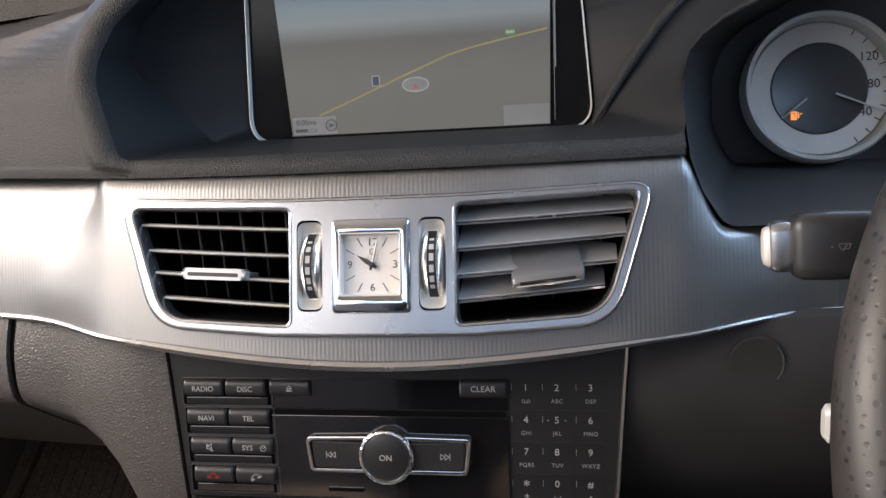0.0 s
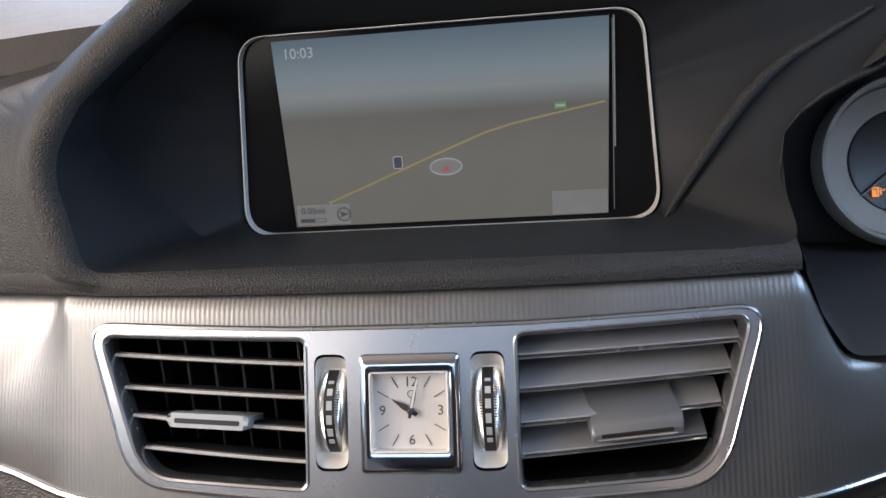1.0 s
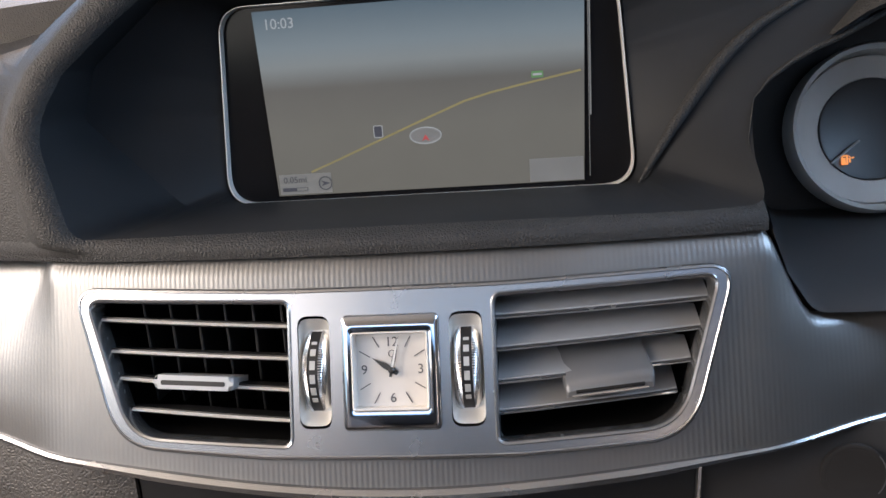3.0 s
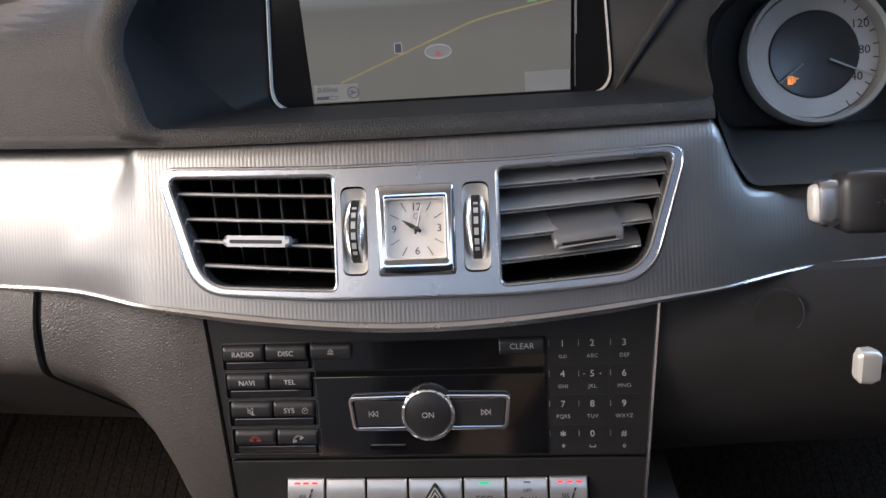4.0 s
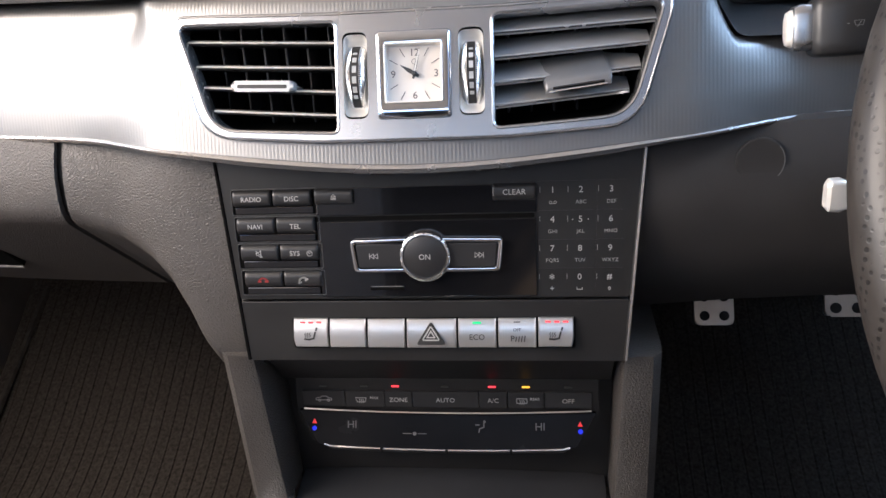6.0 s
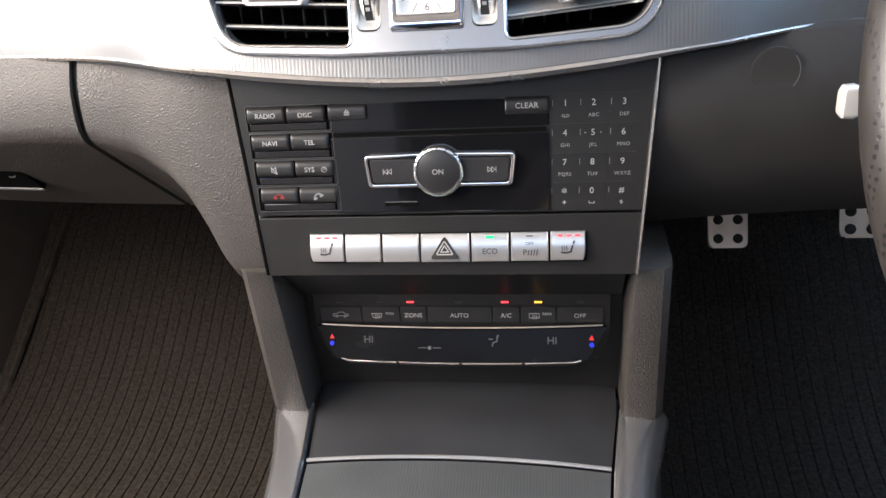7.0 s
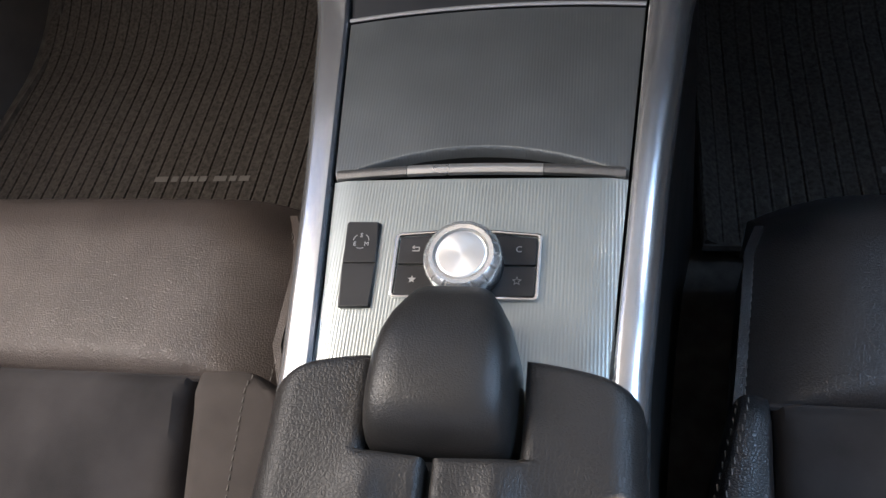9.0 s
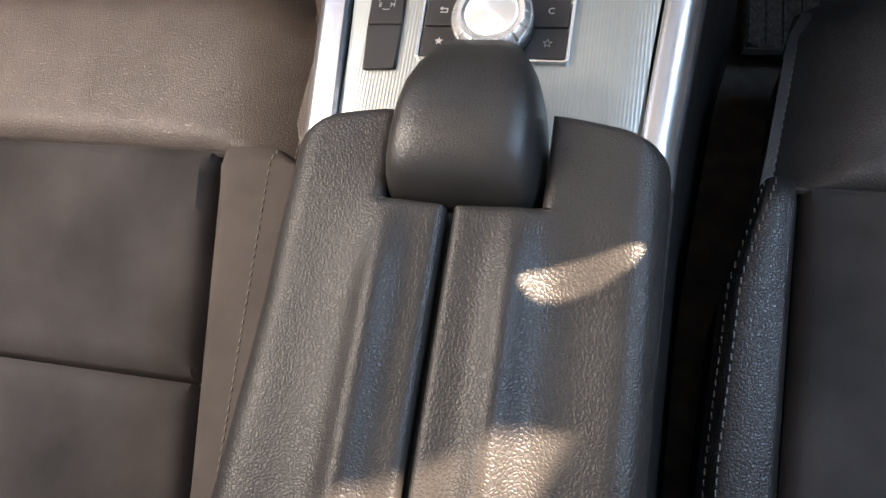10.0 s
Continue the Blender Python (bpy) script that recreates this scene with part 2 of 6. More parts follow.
def tube(pts, r, n=8, cap=True):
    pts = [Vector(p) for p in pts]
    loops = []
    ref = Vector((0, 0, 1))
    for i, p in enumerate(pts):
        d = (pts[min(i + 1, len(pts) - 1)] - pts[max(i - 1, 0)]).normalized()
        if abs(d.dot(ref)) > 0.95:
            ref = Vector((0, 1, 0))
        a = d.cross(ref).normalized()
        b = d.cross(a)
        rr = r[i] if isinstance(r, (list, tuple)) else r
        loops.append([p + rr * (math.cos(2 * math.pi * j / n) * a + math.sin(2 * math.pi * j / n) * b) for j in range(n)])
    return loft(loops, True, cap, cap)


def lathe(profile, n=40, wave=None):
    """A body of revolution round z from (radius, height) pairs."""
    loops = []
    for k, (r, z) in enumerate(profile):
        lp = []
        for j in range(n):
            a = 2 * math.pi * j / n
            rr = r * (wave(k, j) if wave else 1.0)
            lp.append((rr * math.cos(a), rr * math.sin(a), z))
        loops.append(lp)
    return loft(loops, True, True, True)


def block(sx, sy, sz, bev=0.0, seg=2, centre=(0, 0, 0)):
    bm = bmesh.new()
    bmesh.ops.create_cube(bm, size=1.0)
    for v in bm.verts:
        v.co = Vector((v.co.x * sx + centre[0], v.co.y * sy + centre[1], v.co.z * sz + centre[2]))
    if bev:
        bmesh.ops.bevel(bm, geom=bm.edges[:], offset=bev, segments=seg, profile=0.6, affect="EDGES", clamp_overlap=True)
    return bm


def join(*bms):
    out = bmesh.new()
    for b in bms:
        me = bpy.data.meshes.new("tmp")
        b.to_mesh(me)
        b.free()
        out.from_mesh(me)
        bpy.data.meshes.remove(me)
    return out


def lettering(text, size, spread=1.0, deep=0.0001):
    """Flat raised letters, centred, as a bmesh."""
    cu = bpy.data.curves.new("letters", "FONT")
    cu.body, cu.size, cu.align_x, cu.align_y = text, size, "CENTER", "CENTER"
    cu.space_character, cu.extrude, cu.resolution_u = spread, deep, 3
    ob = bpy.data.objects.new("letters", cu)
    me = bpy.data.meshes.new_from_object(ob)
    bm = bmesh.new()
    bm.from_mesh(me)
    bpy.data.meshes.remove(me)
    bpy.data.objects.remove(ob)
    bpy.data.curves.remove(cu)
    return bm


def label_on(parent, at, text, size, mat=None, x=0.0, y=0.0, lift=0.0002, spread=1.0, name="lettering"):
    return part(name, lettering(text, size, spread), mat or PRINT, parent, at=at @ pose(x, y, lift), smooth=False)


def strokes(lines, w):
    """Thin flat bars between 2D points, as one bmesh."""
    bm = bmesh.new()
    for a, b in lines:
        a, b = Vector(a), Vector(b)
        d = (b - a).normalized() * (w / 2)
        s = Vector((-d.y, d.x))
        q = [a - d + s, a - d - s, b + d - s, b + d + s]
        lo = [bm.verts.new((p.x, p.y, 0)) for p in q]
        hi = [bm.verts.new((p.x, p.y, 0.0002)) for p in q]
        for i in range(4):
            bm.faces.new((lo[i], lo[(i + 1) % 4], hi[(i + 1) % 4], hi[i]))
        bm.faces.new(hi)
    return bm


def poly_strokes(pts, w, closed=False):
    k = len(pts)
    return strokes([(pts[i], pts[(i + 1) % k]) for i in range(k if closed else k - 1)], w)


def arc(cx, cy, r, a0, a1, n=10):
    return [(cx + r * math.cos(radians(a0 + (a1 - a0) * i / n)), cy + r * math.sin(radians(a0 + (a1 - a0) * i / n))) for i in range(n + 1)]


def sm(t):
    t = max(0.0, min(1.0, t))
    return t * t * (3 - 2 * t)


def lin(a, b, n):
    return [a + (b - a) * i / (n - 1) for i in range(n)]


# ---------------------------------------------------------------- the surfaces of the dashboard
def basis(o, x, y):
    x, y = Vector(x).normalized(), Vector(y).normalized()
    z = x.cross(y).normalized()
    y = z.cross(x)
    return Matrix(((x.x, y.x, z.x, o[0]), (x.y, y.y, z.y, o[1]), (x.z, y.z, z.z, o[2]), (0, 0, 0, 1)))


def stack_y(z):
    return -0.0798 + 0.1257 * (z - 0.63)


def on_stack(x, z, out=0.0):
    return basis((x, stack_y(z), z), (1, 0, 0), (0, 0.1257, 1)) @ pose(0, 0, out)


def trim_y(x, z):
    """The trim band: it bulges at the middle and folds back beside the vents, sharply at its top and softly at its foot."""
    a = abs(x)
    f = min(1.0, max(0.0, (0.826 - z) / 0.085))
    fold = 0.0115 * sm((a - 0.1475 + 0.012 * min(1.0, f * 1.6)) / (0.013 + 0.060 * sm(f * 1.3)))
    belly = 2.2 * (z - 0.785) ** 2 * sm((a - 0.14) / 0.05)
    return -0.0705 + 0.28 * (z - 0.8027) + 0.5 * min(a, 0.15) ** 2 + 0.16 * max(0.0, a - 0.15) + fold + belly


def on_trim(x, z, out=0.0):
    return basis((x, trim_y(x, z), z), (1, x, 0), (0, 0.28, 1)) @ pose(0, 0, out)


def wrap_trim(x, z, h):
    return Vector((x, trim_y(x, z), z)) + h * Vector((x, -1, 0.28)).normalized()


def lip_z(x):
    return 0.738 + 0.0143 * (1 - math.exp(-((x / 0.14) ** 2)))


def cons_z(y):
    return 0.476 + 0.1586 * (y + 0.25)


def on_cons(x, y, out=0.0):
    return basis((x, y, cons_z(y)), (1, 0, 0), (0, 1, 0.1586)) @ pose(0, 0, out)


def on_wall(x, y, z, out=0.0):
    """On an upright face towards the rear."""
    return basis((x, y, z), (1, 0, 0), (0, 0, 1)) @ pose(0, 0, out)


# ---------------------------------------------------------------- the cabin's shell
def slab(x0, x1, y0, y1, z0, z1):
    return block(x1 - x0, y1 - y0, z1 - z0, 0, centre=((x0 + x1) / 2, (y0 + y1) / 2, (z0 + z1) / 2))


tagged(part("ground", block(400, 400, 0.1, centre=(0, 0, -0.05)), GROUND, smooth=False), "sunlit pale paving outside the car", "ground", kind="structure")


# floor pan: flat, rising to a toe board in front
def floor_z(y):
    f = max(0.0, (y - 0.19) / 0.22)
    return 0.195 + 0.75 * 0.22 * (0.5 * f * f if f < 1 else f - 0.5)


ys = [-2.0, -1.0, -0.4, 0.0] + [0.19 + 0.022 * i for i in range(11)] + [0.5, 0.65]
tagged(part("floor", grid(lambda u, v: (u, v, floor_z(v)), [-0.74, -0.4, 0, 0.4, 0.74], ys, (0, 0, -0.02)), CARPET),
       "black carpeted car floor rising to the toe board", "floor", kind="structure")
tagged(part("wall_front", slab(-0.74, 0.74, 0.62, 0.66, 0.40, 1.08), CARPET, smooth=False), "black lined bulkhead in front of the footwells", "wall", kind="structure")
tagged(part("wall_rear", slab(-0.74, 0.74, -2.04, -2.0, 0.17, 1.17), CARPET, smooth=False), "dark lined wall behind the seats", "wall", kind="structure")
# unseen front slab: its notched outline blocks sun to shape the armrest patches
tagged(part("ceiling", join(slab(-0.62, 0.62, -2.0, -0.12, 1.31, 1.34), prism([(-0.60, -0.14), (0.53, -0.14), (0.53, 0.040), (0.66, 0.103), (0.66, 0.125), (0.594, 0.110), (0.594, 0.24), (-0.60, 0.24)], 0.014, 0, 1.25)), HEADLINER, smooth=False), "pale grey cloth headliner, unseen front slab cut to shape the sun patches", "ceiling", kind="structure")
for side, s in (("west", -1), ("east", 1)):
    if s < 0:
        # the passenger's window stands open above the low door lining
        lower = join(slab(-0.76, -0.72, -2.0, -0.78, 0.17, 0.84), slab(-0.76, -0.72, -0.78, 0.05, 0.17, 0.80), slab(-0.76, -0.72, 0.05, 0.62, 0.17, 0.93))
    else:
        lower = slab(0.72, 0.76, -2.0, 0.62, 0.17, 1.13)
    rail = loft([[(s * 0.60, -2.0, 1.27), (s * 0.60, -0.10, 1.29), (s * 0.64, -0.10, 1.33), (s * 0.64, -2.0, 1.31)],
                 [(s * 0.66, -2.0, 1.24), (s * 0.66, -0.06, 1.26), (s * 0.70, -0.06, 1.30), (s * 0.70, -2.0, 1.28)]], True, True, True)
    pillar_b = loft([[(s * 0.73, -0.72, 0.83), (s * 0.73, -0.84, 0.83), (s * 0.77, -0.84, 0.83), (s * 0.77, -0.72, 0.83)],
                     [(s * 0.65, -0.76, 1.27), (s * 0.65, -0.86, 1.27), (s * 0.69, -0.86, 1.27), (s * 0.69, -0.76, 1.27)]], True, True, True)
    pillar_a = loft([[(s * 0.72, 0.62, 0.93), (s * 0.72, 0.52, 0.93), (s * 0.77, 0.52, 0.93), (s * 0.77, 0.62, 0.93)],
                     [(s * 0.62, -0.06, 1.29), (s * 0.62, -0.14, 1.29), (s * 0.67, -0.14, 1.29), (s * 0.67, -0.06, 1.29)]], True, True, True)
    tagged(part("wall_" + side, join(lower, rail, pillar_a, pillar_b), DOOR_SKIN, smooth=False),
           "warm grey door lining below an open window" if s < 0 else "warm grey door lining below side glass", "wall", kind="structure")

# ---------------------------------------------------------------- dashboard
dash = thing("dashboard", (0, 0.1, 0.75), "dark grey grained dashboard with a silver ribbed trim band", "dashboard")


HOOD_N = 360


def loop_from(poly, r, y):
    """A rounded polygon resampled evenly by angle round the screen's middle."""
    pts = round_poly(poly, r, 10)
    c = Vector((0.0, 0.875))
    ang = [(math.atan2(p.y - c.y, p.x - c.x), p) for p in pts]
    out = []
    for k in range(HOOD_N):
        a = -math.pi + 2 * math.pi * k / HOOD_N
        d = Vector((math.cos(a), math.sin(a)))
        best = None
        m = len(pts)
        for i in range(m):
            p, q = pts[i] - c, pts[(i + 1) % m] - c
            e = q - p
            den = d.x * e.y - d.y * e.x
            if abs(den) < 1e-12:
                continue
            t = (p.x * e.y - p.y * e.x) / den
            s = (p.x * d.y - p.y * d.x) / den
            if t > 0 and -1e-6 <= s <= 1 + 1e-6 and (best is None or t > best):
                best = t
        p = c + d * best
        out.append(Vector((p.x, y(p.x, p.y) if callable(y) else y, p.y)))
    return out


BEZEL = [(-0.0952, 0.8343), (0.1060, 0.8343), (0.0989, 0.9295), (-0.0881, 0.9295)]
CREASE = [(-0.1123, 0.8372), (0.1081, 0.8370), (0.144, 0.8924), (0.1613, 0.9063), (0.190, 0.9185), (0.175, 0.9395), (-0.1041, 0.9390), (-0.1478, 0.9063), (-0.1576, 0.8825)]
RIM = [(-0.1365, 0.8345), (0.1468, 0.8345), (0.1478, 0.850), (0.1552, 0.8744), (0.1697, 0.8873), (0.1879, 0.8954), (0.236, 0.925), (0.20, 0.950), (-0.080, 0.9475), (-0.1150, 0.9225), (-0.1385, 0.9030), (-0.1520, 0.8800)]


def rim_y(x, z):
    """The rim's depth; on the driver's side it runs out to the binnacle's edge."""
    base = -0.052 + 0.25 * (z - 0.836)
    edge = -0.052 + 0.055 * sm((z - 0.825) / 0.05)
    return base + (edge - base) * sm((x - 0.115) / 0.032)


l_bez = loop_from([(0.0054 + (x - 0.0054) * 1.015, 0.882 + (z - 0.882) * 1.02) for x, z in BEZEL], 0.0142, 0.0225)
l_cre = loop_from(CREASE, 0.006, 0.008)
l_rim = loop_from(RIM, [0.012, 0.006, 0.012, 0.01, 0.01, 0.01, 0.01, 0.01, 0.03, 0.02, 0.02, 0.03], rim_y)
part("screen_surround", loft([l_bez, l_cre, l_rim]), SURROUND, dash, "matt black screen surround with creased sides")


# rolled rim, then the pad outwards
roll1, roll2, roll3, roll4, fold1, mid1, far1, far2 = [], [], [], [], [], [], [], []


def keep_left(p):
    """The pad ends at the binnacle's edge on the driver's side."""
    return Vector((min(p.x, 0.1505 + max(0.0, p.z - 0.885) * 1.3), p.y, p.z))


for p in l_rim:
    x, y, z = p
    d = Vector((x, 0, z - 0.875)).normalized()
    sx = 1 if x > 0 else -1
    if x > 0.1 and 0.8362 <= z < 0.935:
        # driver's side: the pad stops at the rim and turns forward behind the cheek
        for lp, back in ((roll1, 0.003), (roll2, 0.006), (roll3, 0.009), (roll4, 0.012), (fold1, 0.016), (mid1, 0.02), (far1, 0.035), (far2, 0.05)):
            lp.append(Vector((x, y + back, z)))
        continue
    if z < 0.8362:
        ty = trim_y(x, 0.8262)
        for lp, f, h in ((roll1, 0.35, 0.8340), (roll2, 0.65, 0.8330), (roll3, 0.85, 0.8317), (roll4, 0.95, 0.8302), (fold1, 0.98, 0.8295), (mid1, 1.0, 0.8288), (far1, 1.0, 0.8272), (far2, 1.0, 0.8258)):
            lp.append(Vector((x, y + (ty - y) * f, h)))
        continue
    for lp, dy, dd in ((roll1, -0.0022, 0.0012), (roll2, -0.0038, 0.0045), (roll3, -0.0046, 0.0085), (roll4, -0.0030, 0.0140), (fold1, 0.0070, 0.0215)):
        lp.append(keep_left(Vector((x, y + dy, z)) + d * dd))
    t = sm((z - 0.868) / 0.05)
    lean = sm((z - 0.828) / 0.05)
    zz = 0.826 + (z - 0.8345) * 1.13 if z < 0.9 else z
    side_m = Vector((x + sx * 0.035, trim_y(x + sx * 0.035, 0.83) + 0.003 + lean * 0.008, max(zz + 0.001, 0.8262)))
    side_f = Vector((sx * 0.30, trim_y(0.30, 0.83) + 0.002 + lean * 0.018, max(zz + 0.003, 0.8260)))
    side_e = Vector((sx * 0.74, trim_y(0.74, 0.83) + lean * 0.02, max(zz + 0.006, 0.8258)))
    top_m = Vector((x + d.x * 0.03, y + 0.03, z + 0.016))
    top_f = Vector((x * 1.15, y + 0.12, z + 0.034))
    top_e = Vector((x * 3.0, 0.60, 1.075))
    mid1.append(keep_left(side_m.lerp(top_m, t)))
    far1.append(keep_left(side_f.lerp(top_f, t)))
    far2.append(keep_left(side_e.lerp(top_e, t)))
left_only = loft([l_rim, roll1, roll2, roll3, roll4, fold1, mid1, far1, far2])
part("surround_ridge", tube([Vector((x, 0.0066, z)) for x, z in ((0.1055, 0.8372), (0.1130, 0.8490), (0.1210, 0.8620), (0.1300, 0.8750), (0.1390, 0.8868), (0.1480, 0.8960), (0.1580, 0.9040), (0.1890, 0.9205))], [0.0006, 0.0018, 0.0026, 0.0030, 0.0030, 0.0028, 0.0022, 0.0010], 12), DASH_SKIN, dash, "rounded ridge beside the screen")
part("dash_pad", left_only, DASH_SKIN, dash, "dark grey grained dash pad round the screen", sharp=75)

part("dash_top", grid(lambda u, v: (u, 0.08 + 0.55 * v, 0.952 + 0.130 * v - 0.12 * abs(u) ** 2 * (1 - v)), lin(-0.73, 0.73, 21), lin(0, 1, 8), (0, 0, -0.02)),
     DASH_TOP, dash, "grained dash top under the windscreen")


# silver ribbed trim band with an opening for the vents
def upper_z(x):
    if x < 0.143:
        return 0.8260
    if x < 0.166:
        return 0.8260 - 0.0345 * sm((x - 0.143) / 0.021)
    return 0.7910


def in_vent_zone(x, z):
    return abs(x) < 0.126 - max(0.0, 0.8085 - z) * 0.38 and 0.7528 < z < 0.8110


trim = bmesh.new()
xs = [-0.74 + i * 0.02 for i in range(24)] + [-0.26 + i * 0.0025 for i in range(201)] + [0.26 + i * 0.02 for i in range(1, 20)]
rows = []
for x in xs:
    lo, hi = lip_z(x), upper_z(x)
    col = []
    for j in range(25):
        z = lo + (hi - lo) * j / 24
        back = 0.004 * (max(0, j - 22) / 2) ** 2
        col.append(trim.verts.new((x, trim_y(x, z) + back, z)))
    rows.append(col)
for i in range(len(xs) - 1):
    for j in range(24):
        c = (rows[i][j].co + rows[i + 1][j + 1].co) / 2
        if not in_vent_zone(c.x, c.z):
            trim.faces.new((rows[i][j], rows[i + 1][j], rows[i + 1][j + 1], rows[i][j + 1]))
for v in [v for v in trim.verts if not v.link_faces]:
    trim.verts.remove(v)
part("trim_band", trim, SILVER_RIB, dash, "silver ribbed aluminium trim band")

# bright lip along the lower edge of the band: a small hooked profile
lip_loops = []
for x in lin(-0.74, 0.70, 145):
    z = lip_z(x)
    y = trim_y(x, z)
    prof = [(0.002, 0.0012), (-0.0015, 0.0010), (-0.0032, -0.0006), (-0.0026, -0.0030), (0.0015, -0.0046), (0.012, -0.0050), (0.012, -0.0030)]
    k = 1.0 - (0.55 if x > 0 else 0.35) * sm((abs(x) - 0.09) / 0.05)
    lip_loops.append([Vector((x, y + (a * k if a < 0.01 else a), z + b * k)) for a, b in prof])
part("lower_lip", loft(lip_loops, True, True, True), SILVER, dash, "bright satin lip along the trim")
# added black strip standing in for the shadow under the lip
part("lip_shadow", grid(lambda u, v: (u, trim_y(u, lip_z(u)) + 0.006 + 0.022 * v, lip_z(u) - 0.0035 - 0.006 * v), lin(-0.7, 0.7, 80), [0, 0.4, 1.0], (0, 0.002, 0.001)), PLASTIC, dash)


# ---------------------------------------------------------------- vent bezel: smooth silver plate with five openings
def finer(pts, step=0.004):
    """The same closed outline with points at most a step apart, to lie close on the curved trim."""
    out = []
    for i, p in enumerate(pts):
        q = pts[(i + 1) % len(pts)]
        k = max(1, math.ceil((q - p).length / step))
        out += [p.lerp(q, j / k) for j in range(k)]
    return out


DRIVER = 0.985      # the driver's side of the plate is slightly narrower
VENT_IN = [(0.0405, 0.8092), (0.0405, 0.7547), (0.1095, 0.7582), (0.1270, 0.8117)]
VENT_OUT = [(0.050, 0.7506), (0.1135, 0.7538), (0.1335, 0.8152), (0.045, 0.8132)]
VENT_LEFT = [(-0.0390, 0.8092), (-0.0390, 0.7547), (-0.1080, 0.7572), (-0.1270, 0.8107)]
vin = {1: finer(round_poly([(x * DRIVER, z) for x, z in VENT_IN], [0.004, 0.004, 0.020, 0.005], 8)), -1: finer(round_poly(VENT_LEFT, [0.004, 0.004, 0.020, 0.005], 8))}
outer = finer(round_poly([(x * DRIVER, z) for x, z in VENT_OUT] + [(-x, z) for x, z in reversed(VENT_OUT)], [0.0, 0.024, 0.009, 0.0, 0.0, 0.009, 0.024, 0.0], 8))


def frame_loop(pts, grow):
    c = Vector((sum(p.x for p in pts) / len(pts), sum(p.y for p in pts) / len(pts)))
    out = []
    k = len(pts)
    for i, p in enumerate(pts):
        t = (pts[(i + 1) % k] - pts[i - 1]).normalized()
        nrm = Vector((t.y, -t.x))
        if nrm.dot(p - c) < 0:
            nrm = -nrm
        out.append(p + nrm * grow)
    return out


def plate_with_holes(outline, holes, thick):
    """A flat plate between z = 0 and thick with holes through it."""
    bm = bmesh.new()
    edges = []
    for ring in [outline] + holes:
        vs = [bm.verts.new((p[0], p[1], thick)) for p in ring]
        edges += [bm.edges.new((vs[k], vs[(k + 1) % len(vs)])) for k in range(len(vs))]
    bmesh.ops.triangle_fill(bm, use_beauty=True, use_dissolve=False, edges=edges, normal=(0, 0, 1))
    for _ in range(4):
        long = [e for e in bm.edges if abs(e.verts[0].co.x - e.verts[1].co.x) > 0.010]
        if not long:
            break
        bmesh.ops.subdivide_edges(bm, edges=long, cuts=1)
        bmesh.ops.triangulate(bm, faces=[f for f in bm.faces if len(f.verts) > 3])
    rim = [e for e in bm.edges if len(e.link_faces) == 1]
    made = bmesh.ops.extrude_edge_only(bm, edges=rim)
    for v in made["geom"]:
        if isinstance(v, bmesh.types.BMVert):
            v.co.z = 0.0
    return bm


bez = thing("vent_bezel", (0, -0.07, 0.75), "smooth satin silver plate framing vents and clock", "trim")
slot_l = rrect(0.0127, 0.0418, 0.004, 4, -0.0295, 0.7825)
slot_r = rrect(0.0127, 0.0418, 0.004, 4, 0.0295, 0.7825)
clock_hole = rrect(0.0370, 0.0425, 0.0015, 2, 0.0006, 0.7821)
pl = plate_with_holes(outer, [vin[1], vin[-1], slot_l, slot_r, clock_hole], 0.0030)
for v in pl.verts:
    v.co = wrap_trim(v.co.x, v.co.y, v.co.z + 0.0012)
part("plate", pl, SILVER, bez, smooth=False)
edge_loops = []
for g, h in ((0.0002, 0.0010), (0.0006, 0.0034), (0.0000, 0.0044), (-0.0008, 0.0046), (-0.0014, 0.0040)):
    edge_loops.append([wrap_trim(p.x, p.y, h) for p in frame_loop(outer, g)])
part("outer_edge", loft(edge_loops), SILVER, bez, "bright rolled edge of the plate")


